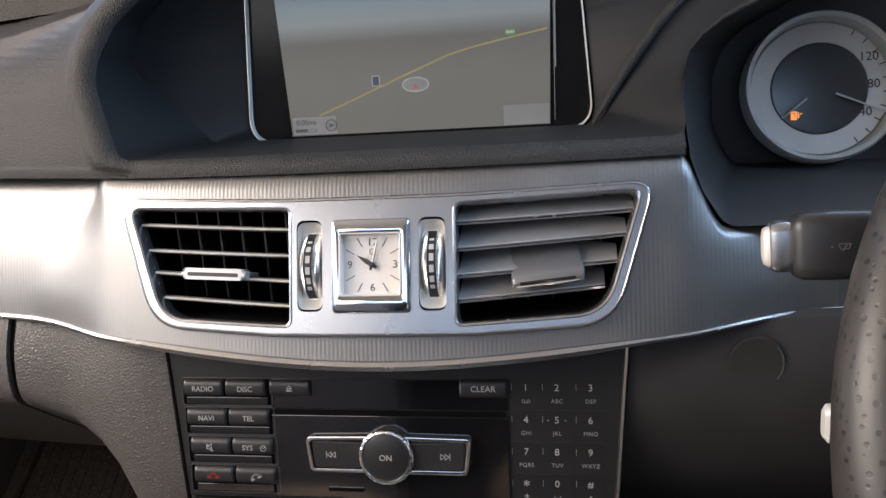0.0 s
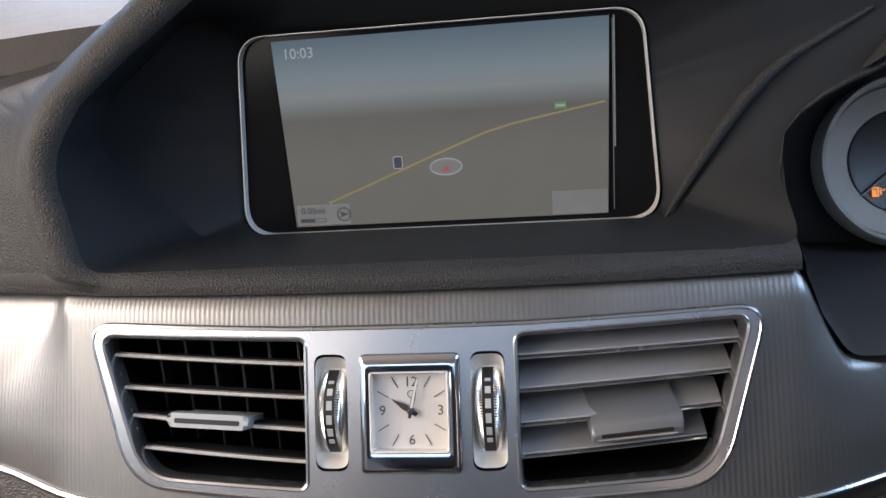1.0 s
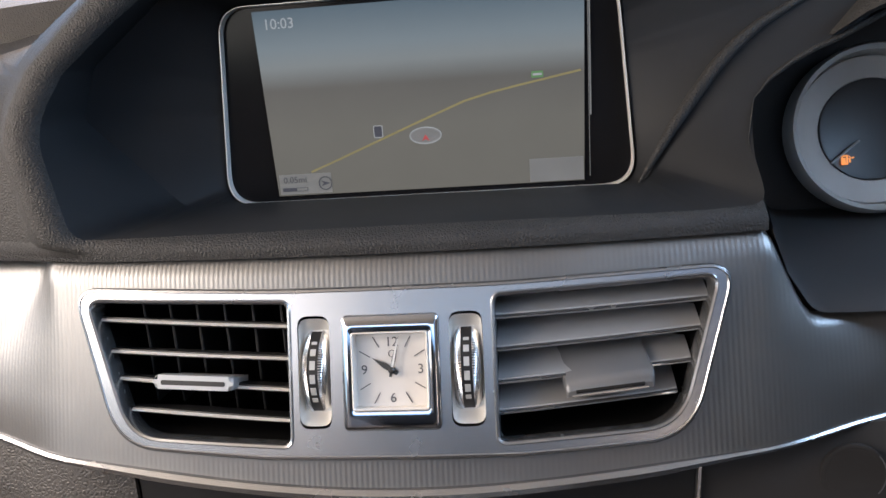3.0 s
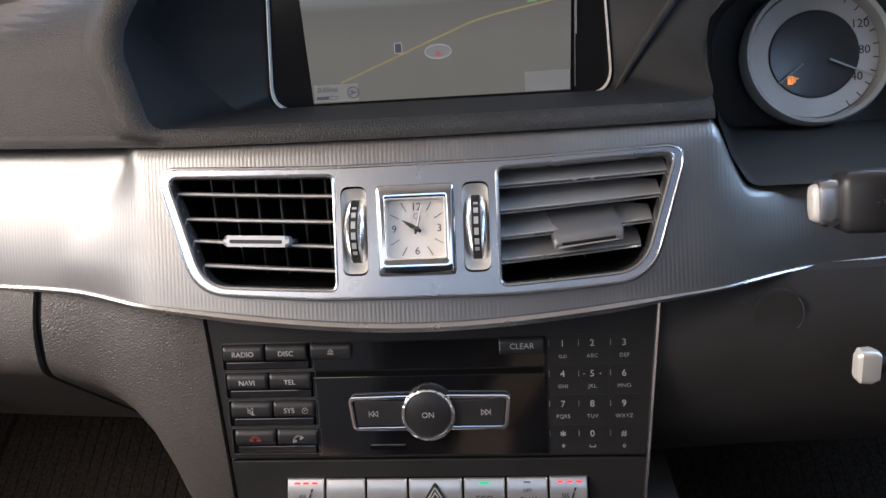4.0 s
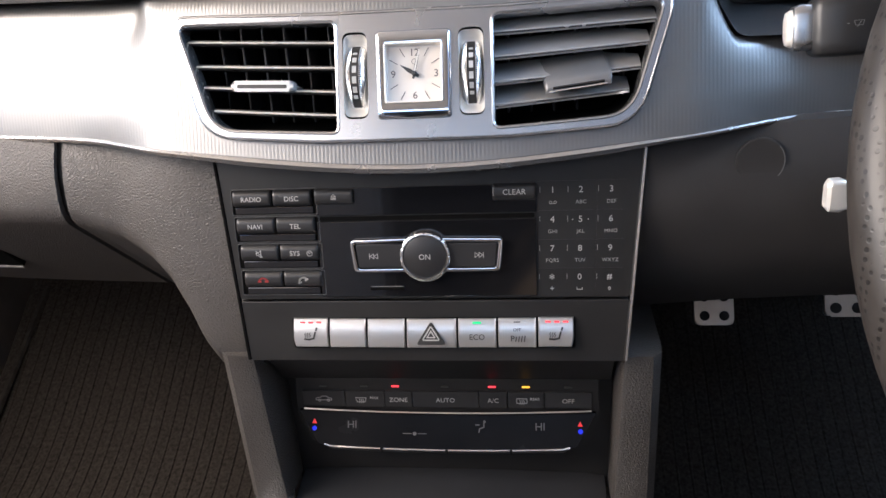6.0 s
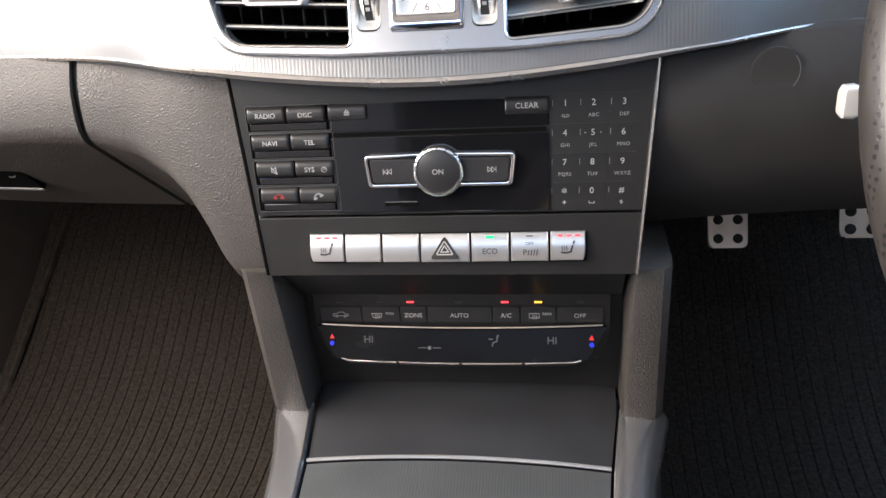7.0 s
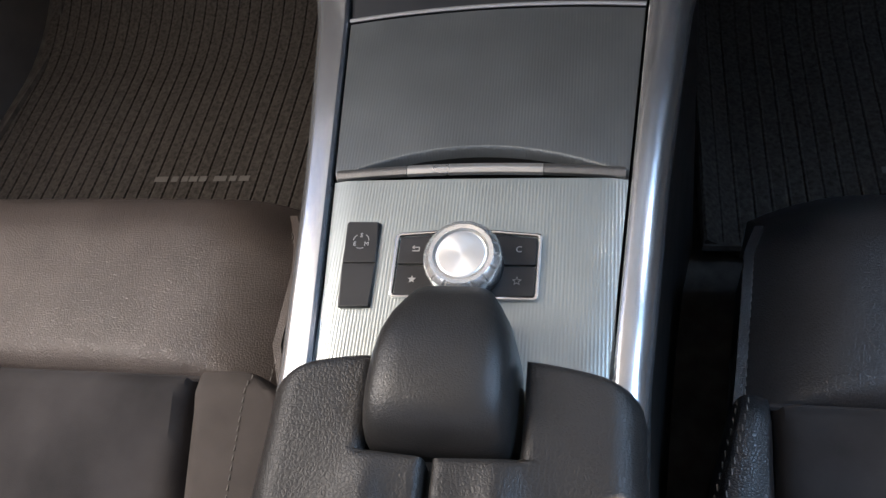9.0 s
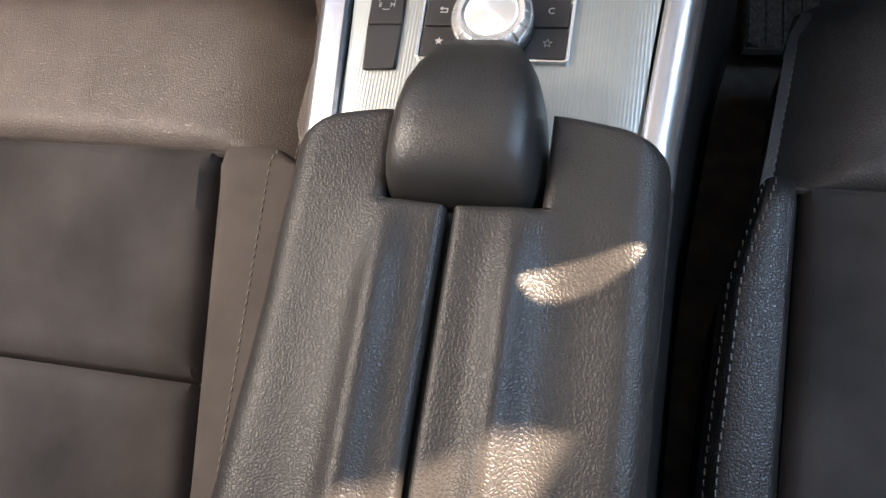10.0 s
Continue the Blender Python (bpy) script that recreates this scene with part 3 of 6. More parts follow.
# ---------------------------------------------------------------- air vents
def air_vent(s):
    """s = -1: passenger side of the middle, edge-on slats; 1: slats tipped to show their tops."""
    v = thing("air_vent", (s * 0.083, -0.07, 0.755),
              "air vent with thin bright slat edges and chrome tab" if s < 0 else "air vent with grey slats tipped open and wide tab", "air vent", "dashboard air vents")
    k_ = DRIVER if s > 0 else 1.0
    ring = vin[s]
    x_in = 0.0400 if s > 0 else 0.0386
    inn = frame_loop(ring, -0.0012)
    part("frame", loft([[wrap_trim(p.x, p.y, 0.0040) for p in frame_loop(ring, 0.0009)], [wrap_trim(p.x, p.y, 0.0048) for p in frame_loop(ring, 0.0002)],
                        [wrap_trim(p.x, p.y, 0.0044) for p in frame_loop(ring, -0.0007)], [wrap_trim(p.x, p.y, 0.0030) for p in inn], [wrap_trim(p.x, p.y, -0.004) for p in inn]]), SILVER, v, "satin rim round the vent")
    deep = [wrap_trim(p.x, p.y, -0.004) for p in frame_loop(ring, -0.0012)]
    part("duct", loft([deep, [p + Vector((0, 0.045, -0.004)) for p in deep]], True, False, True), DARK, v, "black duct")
    left = ((0.8028, 0.7995), (0.7904, 0.7873), (0.7797, 0.7754), (0.7677, 0.7639))
    right = ((0.8006, 0.8031), (0.7887, 0.7926), (0.7766, 0.7811), (0.7655, 0.7702))
    for k in range(4):
        zi, zo = (left[k][1], left[k][0]) if s < 0 else right[k]
        xo = (0.1235, 0.1200, 0.1155, 0.1095)[k] * k_
        if s < 0:
            lean, depth, th = -0.26, 0.014, 0.0012
        else:
            lean, depth, th = 0.34, 0.020, 0.0012
        loops = []
        for i in range(13):
            f = i / 12
            x = s * (x_in + (xo - x_in) * f)
            z = zi + (zo - zi) * f
            o = wrap_trim(x, z, -0.0012)
            w = depth * (1 - 0.35 * max(0, f - 0.75) / 0.25)
            dz = lean * w
            prof = [(0.0, -th), (-0.0006, 0.0), (0.0, th), (w * 0.5, dz * 0.5 + th), (w, dz + th * 0.5), (w, dz - th * 0.5), (w * 0.5, dz * 0.5 - th)]
            loops.append([o + Vector((0, a, b)) for a, b in prof])
        # slat colour carries the light: lit tops grey, edge-on slats shaded black
        slat = part("slat", loft(loops, True, True, True), SLAT_GREY if s > 0 else PLASTIC, v, "thin slat in a lit grey tone" if s > 0 else "thin slat in a shaded black tone")
        edge = []
        for i in range(13):
            f = i / 12
            x = s * (x_in + (xo - x_in) * f)
            o = wrap_trim(x, zi + (zo - zi) * f, -0.0004)
            edge.append([o + Vector((0, a, b)) for a, b in ((0.0006, -0.0006), (-0.0006, -0.0004), (-0.0008, 0.0001), (0.0006, 0.0005))])
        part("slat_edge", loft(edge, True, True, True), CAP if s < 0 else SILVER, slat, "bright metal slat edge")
    for i in range(6):
        x = s * (0.0465 + 0.0122 * i)
        zt, zb = 0.808, 0.757 + (0.006 if i > 3 else 0)
        y = trim_y(x, 0.78) + (0.026 if s < 0 else 0.034)
        part("vane", block(0.0012, 0.022, zt - zb, 0.0004, 1, (x, y, (zt + zb) / 2)), KEY, v, "upright black vane")
    if s < 0:
        m = on_trim(-0.0793, 0.7790, 0.002)
        tab = part("tab", join(prism(rrect(0.0345, 0.0056, 0.0022), 0.0052, 0.0018, -0.002, 4), block(0.030, 0.003, 0.014, 0, 1, (0, 0, -0.008))), SLAT_GREY, v, "silver adjusting tab", m @ pose(0, 0, 0, 0, 0, -1.5))
        part("groove", prism(rrect(0.0275, 0.0019, 0.0008), 0.0003), PLASTIC, tab, "dark polished inlay", m @ pose(0, -0.0002, 0.0031, 0, 0, -1.5))
    else:
        o = wrap_trim(0.0824, 0.7776, 0)
        loops = []
        for ya, zt, zb, wd, dx in ((0.018, 0.0094, 0.0058, 0.0326, -0.0030), (0.008, 0.0060, 0.0024, 0.0328, -0.0018), (0.0, 0.0030, -0.0018, 0.0328, -0.0006),
                                   (-0.0030, 0.0020, -0.0034, 0.0328, 0.0), (-0.0050, 0.0010, -0.0042, 0.0326, 0.0), (-0.0062, -0.0004, -0.0046, 0.0322, 0.0), (-0.0068, -0.0022, -0.0044, 0.0312, 0.0)):
            row = ((-wd / 2, zb), (-wd / 2, zt - 0.0012), (-wd / 2 + 0.0003, zt - 0.0004), (-wd / 2 + 0.0013, zt), (wd / 2 - 0.0013, zt), (wd / 2 - 0.0003, zt - 0.0004), (wd / 2, zt - 0.0012), (wd / 2, zb))
            loops.append([o + Vector((x + dx, ya, z + 0.115 * x)) for x, z in row])
        tab = part("tab", loft(loops, True, True, True), PADDLE, v, "wide grey adjusting paddle")
        part("tab_inlay", tube([o + Vector((x, -0.0066, -0.0026 + 0.115 * x)) for x in (-0.0125, 0.0, 0.0125)], 0.0008, 6), GLOSS, tab, "gloss black inlay")
        part("tab_edge", tube([o + Vector((x, -0.0067, -0.0042 + 0.115 * x)) for x in (-0.0140, 0.0, 0.0140)], 0.0005, 6), CHROME, tab, "thin bright lower edge")
    return v


air_vent(-1)
air_vent(1)


# ---------------------------------------------------------------- thumbwheels and clock
def thumbwheel(x):
    th = thing("thumbwheel", (x, -0.06, 0.762), "knurled chrome vent thumbwheel with white marks", "thumbwheel", "vent thumbwheels")
    m = on_trim(x, 0.7825)
    part("slot", loft([[m @ Vector((p.x, p.y, 0.0035)) for p in rrect(0.0125, 0.0414, 0.004)], [m @ Vector((p.x, p.y, 0.0020)) for p in rrect(0.0116, 0.0398, 0.0036)], [m @ Vector((p.x, p.y, 0.0004)) for p in rrect(0.0114, 0.0370, 0.0034)], [m @ Vector((p.x, p.y, -0.0012)) for p in rrect(0.0112, 0.0320, 0.003)]], True, False, True), CAP, th, "silver recess")
    R, DEEP = 0.0195, -0.0120
    axis = m @ pose(0, 0, DEEP) @ pose(0, 0, 0, 0, 90, 0)
    part("core", lathe([(R - 0.0030, -0.0024), (R - 0.0006, -0.0022), (R - 0.0006, 0.0022), (R - 0.0030, 0.0024)], 64), PLASTIC, th, "black band", axis)
    for z in (-1, 1):
        prof = [(R - 0.0020, 0.0020), (R - 0.0002, 0.0021), (R - 0.0004, 0.0028), (R - 0.0014, 0.0042), (R - 0.0034, 0.0053), (R - 0.0075, 0.0056)]
        prof = [(r, z * q) for r, q in prof]
        part("knurled_ring", lathe(prof if z > 0 else prof[::-1], 240, lambda k, j: 1.0 if j % 2 else 0.985), KNURL, th, "fine knurled ring", axis)
    for i, a in enumerate((-36, -24, -9, 7, 22, 34)):
        h = (0.0012, 0.0026, 0.0034, 0.0034, 0.0030, 0.0018)[i]
        bar = m @ pose(0, 0, DEEP) @ pose(0, 0, 0, a, 0, 0)
        part("mark", block(0.0021, h, 0.0004, centre=(0, 0, R - 0.0005)), PRINT, th, "white mark", bar, smooth=False)
    return th


thumbwheel(-0.0295)
thumbwheel(0.0295)

clock = thing("clock", (0, -0.075, 0.760), "square analogue clock, chrome bezel and pale dial, at three past ten", "clock")
cm = on_trim(0.0006, 0.7821)
DH = 0.0284
i1 = [Vector((p.x, p.y + 0.0006)) for p in rrect(DH, DH, 0.0012, 4)]
L = lambda pts, h: [cm @ Vector((p.x, p.y, h)) for p in pts]
part("bezel", loft([L(rrect(0.0378, 0.0440, 0.0024, 4), -0.002), L(rrect(0.0378, 0.0440, 0.0024, 4), 0.0046), L(rrect(0.0374, 0.0436, 0.0023, 4), 0.0053), L(rrect(0.0366, 0.0426, 0.0022, 4), 0.0058),
                    L([Vector((p.x, p.y + 0.0002)) for p in rrect(0.0346, 0.0386, 0.0020, 4)], 0.0062), L([Vector((p.x, p.y + 0.0004)) for p in rrect(0.0322, 0.0336, 0.0017, 4)], 0.0063), L([Vector((p.x, p.y + 0.0006)) for p in rrect(0.0302, 0.0302, 0.0015, 4)], 0.0061), L(i1, 0.0040), L(i1, 0.0010)]), CHROME_CLOCK, clock, "polished chrome bezel")
part("dial_rim", loft([L([Vector((p.x * k, (p.y - 0.0006) * k + 0.0006)) for p in i1], h) for k, h in ((1.045, 0.0056), (1.045, 0.0068), (1.02, 0.0071), (0.985, 0.0064), (0.975, 0.0012))]), FACE, clock, "raised pale rim of the dial")
dial = part("dial", prism(i1, 0.0014), FACE, clock, "pale silver dial", cm)
cm = cm @ pose(0, 0.0006, 0)
for t, x, y in (("12", 0, 0.0106), ("3", 0.0110, 0), ("6", 0, -0.0108), ("9", -0.0110, 0)):
    label_on(dial, cm, t, 0.0052, INK, x, y, 0.0016, name="numeral")
for k in range(12):
    if k % 3:
        a = radians(90 - 30 * k)
        s = 1 / max(abs(math.cos(a)), abs(math.sin(a)))
        part("tick", strokes([((0.0088 * s * math.cos(a), 0.0088 * s * math.sin(a)), (0.0126 * s * math.cos(a), 0.0126 * s * math.sin(a)))], 0.00035), INK, dial, at=cm @ pose(0, 0, 0.0016), smooth=False)
part("emblem", poly_strokes(arc(0, 0.0062, 0.0013, 0, 360, 14), 0.0002), PRINT_DARK, dial, "small round emblem", cm @ pose(0, 0, 0.0016), smooth=False)


def hand(name, ang, ln, w, h, mat):
    bm = prism([(-w * 0.35, -0.0026), (w * 0.35, -0.0026), (w * 0.5, ln * 0.35), (0.0, ln), (-w * 0.5, ln * 0.35)], 0.0004)
    part(name, bm, mat, clock, "dark tapered hand" if mat is PRINT_DARK else "pale tapered hand", cm @ pose(0, 0, h, 0, 0, -ang))


hand("hour_hand", 302, 0.0088, 0.0022, 0.0026, PRINT_DARK)
hand("minute_hand", 13, 0.0132, 0.0015, 0.0032, PRINT_DARK)
part("hand_inlay", prism([(-0.0005, 0.0010), (0.0005, 0.0010), (0.0003, 0.0122), (-0.0003, 0.0122)], 0.0002), CAP, clock, "white stripe on the hand", cm @ pose(0, 0, 0.0037, 0, 0, -13))
part("hub", lathe([(0.0013, 0), (0.0013, 0.0030), (0.0006, 0.0036)], 16), PRINT_DARK, clock, at=cm @ pose(0, 0, 0.001))

# ---------------------------------------------------------------- screen
disp = thing("display_screen", (0, 0.024, 0.834), "lit map display in black glass with a bright rim", "display screen")
SM = on_wall(0.0054, 0.0251, 0.8819) @ Matrix.Scale(0.89, 4)
brim = loop_from(BEZEL, 0.0142, 0.0229)
part("rim", loft([[Vector((p.x * 1.006, p.y + 0.003, 0.882 + (p.z - 0.882) * 1.010)) for p in brim], [Vector((p.x * 1.004, p.y - 0.0020, 0.882 + (p.z - 0.882) * 1.006)) for p in brim],
                 [Vector((p.x * 0.998, p.y - 0.0020, 0.882 + (p.z - 0.882) * 0.997)) for p in brim], [Vector((p.x * 0.995, p.y + 0.002, 0.882 + (p.z - 0.882) * 0.992)) for p in brim]]), CAP, disp, "thin bright metal rim")
gl = [Vector((p.x * 0.998, 0.0252, 0.882 + (p.z - 0.882) * 0.998)) for p in brim]
part("glass", loft([gl, [p + Vector((0, 0.004, 0)) for p in gl]], True, True, True), SCREEN_GLASS, disp, "black screen glass")


def screen_material():
    m = material("lit map picture", (0.02, 0.02, 0.02), 0.35, coat=0.0, vary=0.1, emit=(0.27, 0.245, 0.19), power=1.0, spec=0.25)
    n, l = m.node_tree.nodes, m.node_tree.links
    b = n["Principled BSDF"]
    tc = n.new("ShaderNodeTexCoord")
    sep = n.new("ShaderNodeSeparateXYZ")
    ramp = n.new("ShaderNodeValToRGB")
    mr = n.new("ShaderNodeMapRange")
    mr.inputs["From Min"].default_value, mr.inputs["From Max"].default_value = -0.05, 0.05
    l.new(tc.outputs["Object"], sep.inputs[0])
    l.new(sep.outputs["Y"], mr.inputs["Value"])
    l.new(mr.outputs["Result"], ramp.inputs["Fac"])
    e = ramp.color_ramp.elements
    e[0].position, e[0].color = 0.0, (0.136, 0.120, 0.092, 1)
    e[1].position, e[1].color = 1.0, (0.086, 0.116, 0.133, 1)
    for pos, col in ((0.35, (0.134, 0.119, 0.092, 1)), (0.58, (0.108, 0.096, 0.078, 1)), (0.70, (0.198, 0.202, 0.185, 1)), (0.80, (0.172, 0.194, 0.194, 1))):
        q = e.new(pos)
        q.color = col
    l.new(ramp.outputs["Color"], b.inputs["Emission Color"])
    return m


pic_outline = [(-0.0845, -0.0502), (0.0862, -0.0502), (0.0890, 0.0505), (-0.0882, 0.0505)]
picture = part("picture", prism(pic_outline, 0.0006), screen_material(), disp, "washed-out map picture under a pale sky", SM @ pose(0, 0, 0.0004), smooth=False)
ROAD = material("yellow map road", (0.1, 0.08, 0.01), 0.3, emit=(0.165, 0.135, 0.072), power=1.0)
PALE = material("pale map symbol", (0.1, 0.1, 0.1), 0.3, emit=(0.273, 0.268, 0.251), power=1.0)
SIGN = material("green map sign", (0.02, 0.1, 0.02), 0.3, emit=(0.10, 0.145, 0.06), power=0.9)
ICON = material("dark map icon", (0.01, 0.01, 0.02), 0.3, emit=(0.05, 0.048, 0.05), power=1.0)
MAPRED = material("red map arrow", (0.2, 0.02, 0.02), 0.3, emit=(0.27, 0.05, 0.05), power=1.0)
PANEL = material("pale map box", (0.1, 0.1, 0.1), 0.3, emit=(0.102, 0.094, 0.080), power=1.0)
DIMBOX = material("dim map box", (0.1, 0.1, 0.1), 0.3, emit=(0.118, 0.108, 0.090), power=1.0)
S1 = SM @ pose(0, 0, 0.0011)
part("picture_edge", join(strokes([((0.0905, -0.0150), (0.0913, 0.0500))], 0.0008), strokes([((0.0893, -0.0480), (0.0905, 0.0490))], 0.0003)), PANEL, picture, "thin pale line beside the picture", S1, smooth=False)
road = [(-0.0644, -0.0375), (-0.0485, -0.0315), (-0.0246, -0.0223), (-0.0024, -0.0137), (0.0236, -0.0040), (0.0380, -0.0004), (0.0553, 0.0028), (0.0860, 0.0081)]
part("map_road", prism([(x - 0.0003, y + 0.0005) for x, y in road[::-1]] + [(x + 0.0003, y - 0.0005) for x, y in road], 0.0002), ROAD, picture, "thin yellow road line", S1, smooth=False)
part("map_sign", prism(rrect(0.0062, 0.0034, 0.0004), 0.0002), SIGN, picture, "small green road sign", S1 @ pose(0.0632, 0.0074, 0), smooth=False)
part("sign_bars", strokes([((-0.0018, 0), (-0.0008, 0)), ((0.0004, 0), (0.0018, 0))], 0.0012), PALE, picture, at=S1 @ pose(0.0632, 0.0074, 0.0003), smooth=False)
part("position_ring", poly_strokes([(0.0086 * math.cos(a), 0.0044 * math.sin(a)) for a in [2 * math.pi * i / 28 for i in range(28)]], 0.0006, True), PALE, picture, "pale oval", S1 @ pose(0.0014, -0.0210, 0), smooth=False)
part("position_disc", prism([(0.0083 * math.cos(a), 0.0041 * math.sin(a)) for a in [2 * math.pi * i / 28 for i in range(28)]], 0.0001), PANEL, picture, at=S1 @ pose(0.0014, -0.0210, 0), smooth=False)
part("position_arrow", prism([(-0.0022, -0.0030), (0.0, -0.0020), (0.0022, -0.0030), (0.0, 0.0006)], 0.0002), MAPRED, picture, "red arrow", S1 @ pose(0.0014, -0.0210, 0.0003), smooth=False)
part("camera_symbol", prism(rrect(0.0042, 0.0058, 0.0008), 0.0002), ICON, picture, "dark camera symbol", S1 @ pose(-0.0246, -0.0174, 0), smooth=False)
part("symbol_edge", poly_strokes(rrect(0.0048, 0.0064, 0.0008, 2), 0.0004, True), PALE, picture, at=S1 @ pose(-0.0246, -0.0174, 0), smooth=False)
part("scale_box", prism(rrect(0.030, 0.0112, 0.0004), 0.0001), DIMBOX, picture, "dim scale box", S1 @ pose(-0.0685, -0.0438, 0), smooth=False)
label_on(picture, S1 @ pose(-0.0742, -0.0415, 0.0003), "0.05mi", 0.0050, ICON, name="scale_text")
part("scale_bar", strokes([((-0.0065, 0), (0.0, 0))], 0.0016), ICON, picture, at=S1 @ pose(-0.0745, -0.0468, 0.0003), smooth=False)
part("scale_line", poly_strokes([(-0.0072, -0.0009), (0.0070, -0.0009), (0.0070, 0.0009), (-0.0072, 0.0009)], 0.0003, True), ICON, picture, at=S1 @ pose(-0.0745, -0.0468, 0.0003), smooth=False)
part("compass", poly_strokes(arc(0, 0, 0.0036, 0, 360, 20), 0.0006), ICON, picture, "round compass symbol", S1 @ pose(-0.0570, -0.0440, 0.0003), smooth=False)
part("compass_needle", prism([(-0.0024, 0.0016), (0.0030, 0.0), (-0.0024, -0.0016), (-0.001, 0)], 0.0002), ICON, picture, at=S1 @ pose(-0.0570, -0.0440, 0.0003), smooth=False)
part("info_box", prism(rrect(0.029, 0.0125, 0.0003), 0.0001), PANEL, picture, "faint pale box", S1 @ pose(0.0715, -0.0435, 0), smooth=False)
label_on(picture, S1 @ pose(-0.0738, 0.0432, 0.0002), "10:03", 0.0078, PALE, name="time_text")


# ---------------------------------------------------------------- centre stack: audio unit
def stack_half(z):
    return 0.1165 - 0.0090 * (0.736 - z) / 0.114


audio = thing("audio_unit", (0, -0.075, 0.657), "black car audio unit with keys, dial and keypad", "car radio")
AM = on_stack(0, 0.63)
sy = lambda z: (z - 0.63) / math.cos(math.atan(0.1257))


def on_face(x, z, out=0.0):
    return on_stack(x, z, out)


def stack_plate(z0, z1, thick):
    a, b = stack_half(z0), stack_half(z1)
    bm = prism(round_poly([(-a, sy(z0)), (a, sy(z0)), (b, sy(z1)), (-b, sy(z1))], 0.0015, 3), thick, 0.0006, -thick)
    return bm


part("face_plate", stack_plate(0.6585, 0.742, 0.008), PLASTIC, audio, "matt black face plate", AM)


def key_cap(parent, name, x0, x1, z0, z1, mat, h=0.0022, bev=0.0007, label="", r=0.0006, lift=0.0):
    m = on_face((x0 + x1) / 2, (z0 + z1) / 2, lift)
    hw, hh = (x1 - x0) / 2, (z1 - z0) * 0.504
    if mat is KEY:
        # pillowed cap with a rounded brow
        knots = [-1, -0.985, -0.96, -0.92] + lin(-0.84, 0.84, 13) + [0.92, 0.96, 0.985, 1]
        edge = lambda u, w: max(0.0, (abs(u) - 1 + bev / w) / (bev / w)) ** 2 * bev * 0.8
        cap = grid(lambda u, v: (u * hw, v * hh, h + 0.00015 - 0.0016 * abs(v) ** 3 - edge(u, hw) - edge(v, hh) * 0.5), knots, knots, (0, 0, -h * 1.2))
    else:
        cap = prism(rrect(2 * hw, 2 * hh, r, 2), h, bev)
    return part(name, cap, mat, parent, label, m), m @ pose(0, 0, h)


ROWS = 0.0154
names = (("RADIO", "DISC"), ("NAVI", "TEL"), ("", "SYS"), ("", ""))
for r in range(4):
    zt = 0.7215 - ROWS * r
    sh = 0.0009 * r
    part("key_well", prism(rrect(0.0490, 0.0140, 0.001), 0.0005), DARK, audio, at=on_face(-0.0850 + sh * 0.45, zt - 0.0066, 0.0001), smooth=False)
    part("key_rim", frame_ring(rrect(0.0496, 0.0150, 0.0014), rrect(0.0486, 0.0140, 0.0010), 0.0013, 0.0003), RIM_GLINT, audio, "thin rim round the keys", on_face(-0.0848 + sh * 0.55, zt - 0.0066))
    for c in range(2):
        x0 = -0.1085 + sh + 0.0232 * c
        k, m = key_cap(audio, "key", x0, x0 + 0.0222, zt - 0.0088, zt, KEY, 0.0028, 0.0012)
        if names[r][c]:
            label_on(k, m, names[r][c], 0.0039, PRINT, -0.0024 if names[r][c] == "SYS" else 0, -0.0004)
        if (r, c) == (2, 1):
            part("clock_symbol", join(poly_strokes(arc(0, 0, 0.0015, 0, 360, 16), 0.0003), strokes([((0, 0), (0.0008, 0.0006)), ((0, 0), (-0.0006, 0.0006))], 0.0003)), PRINT, k, at=m @ pose(0.0062, -0.0004, 0.0002), smooth=False)
        if (r, c) == (2, 0):
            part("mute_symbol", poly_strokes([(-0.0016, 0.0007), (-0.0006, 0.0007), (0.001, 0.002), (0.001, -0.002), (-0.0006, -0.0007), (-0.0016, -0.0007), (-0.0016, 0.0007)], 0.0003), PRINT, k, at=m @ pose(0, -0.0004, 0.0002), smooth=False)
            part("mute_slash", strokes([((-0.0018, 0.0018), (0.0018, -0.0018))], 0.0003), PRINT, k, at=m @ pose(0, -0.0004, 0.0002), smooth=False)
        if r == 3:
            bow = arc(0, -0.0016, 0.0026, 20, 160, 8)
            sym = join(poly_strokes(bow, 0.0009), strokes([((-0.0027, -0.0010), (-0.0015, -0.0010)), ((0.0015, -0.0010), (0.0027, -0.0010))], 0.0010))
            part("handset_symbol", sym, PRINT_RED if c == 0 else PRINT_DIM, k, "red handset symbol" if c == 0 else "green-grey handset symbol", m @ pose(0, 0, 0.0002, 0, 0, 0 if c == 0 else 25), smooth=False)
    key_cap(audio, "gloss_strip", -0.1075 + sh, -0.0625 + sh * 0.2, zt - 0.0132, zt - 0.0092, GLOSS, 0.0016, 0.0004, "gloss black strip")

# upper gloss window with eject and clear keys
window, wm = key_cap(audio, "display_window", -0.0612, 0.0606, 0.7065, 0.7218, GLOSS, 0.0008, 0.0003, "gloss black display window")
k, m = key_cap(audio, "key", -0.0612, -0.0392, 0.7130, 0.7216, KEY, 0.0028, 0.0010, "eject key")
part("eject_symbol", join(poly_strokes([(-0.0013, 0.0001), (0.0013, 0.0001), (0, 0.0016)], 0.0003, True), strokes([((-0.0014, -0.0007), (0.0014, -0.0007)), ((-0.0014, -0.0013), (0.0014, -0.0013))], 0.0003)), PRINT, k, at=m @ pose(0, 0, 0.0002), smooth=False)
k, m = key_cap(audio, "key", 0.0372, 0.0606, 0.7130, 0.7222, KEY, 0.0026, 0.0010, "clear key")
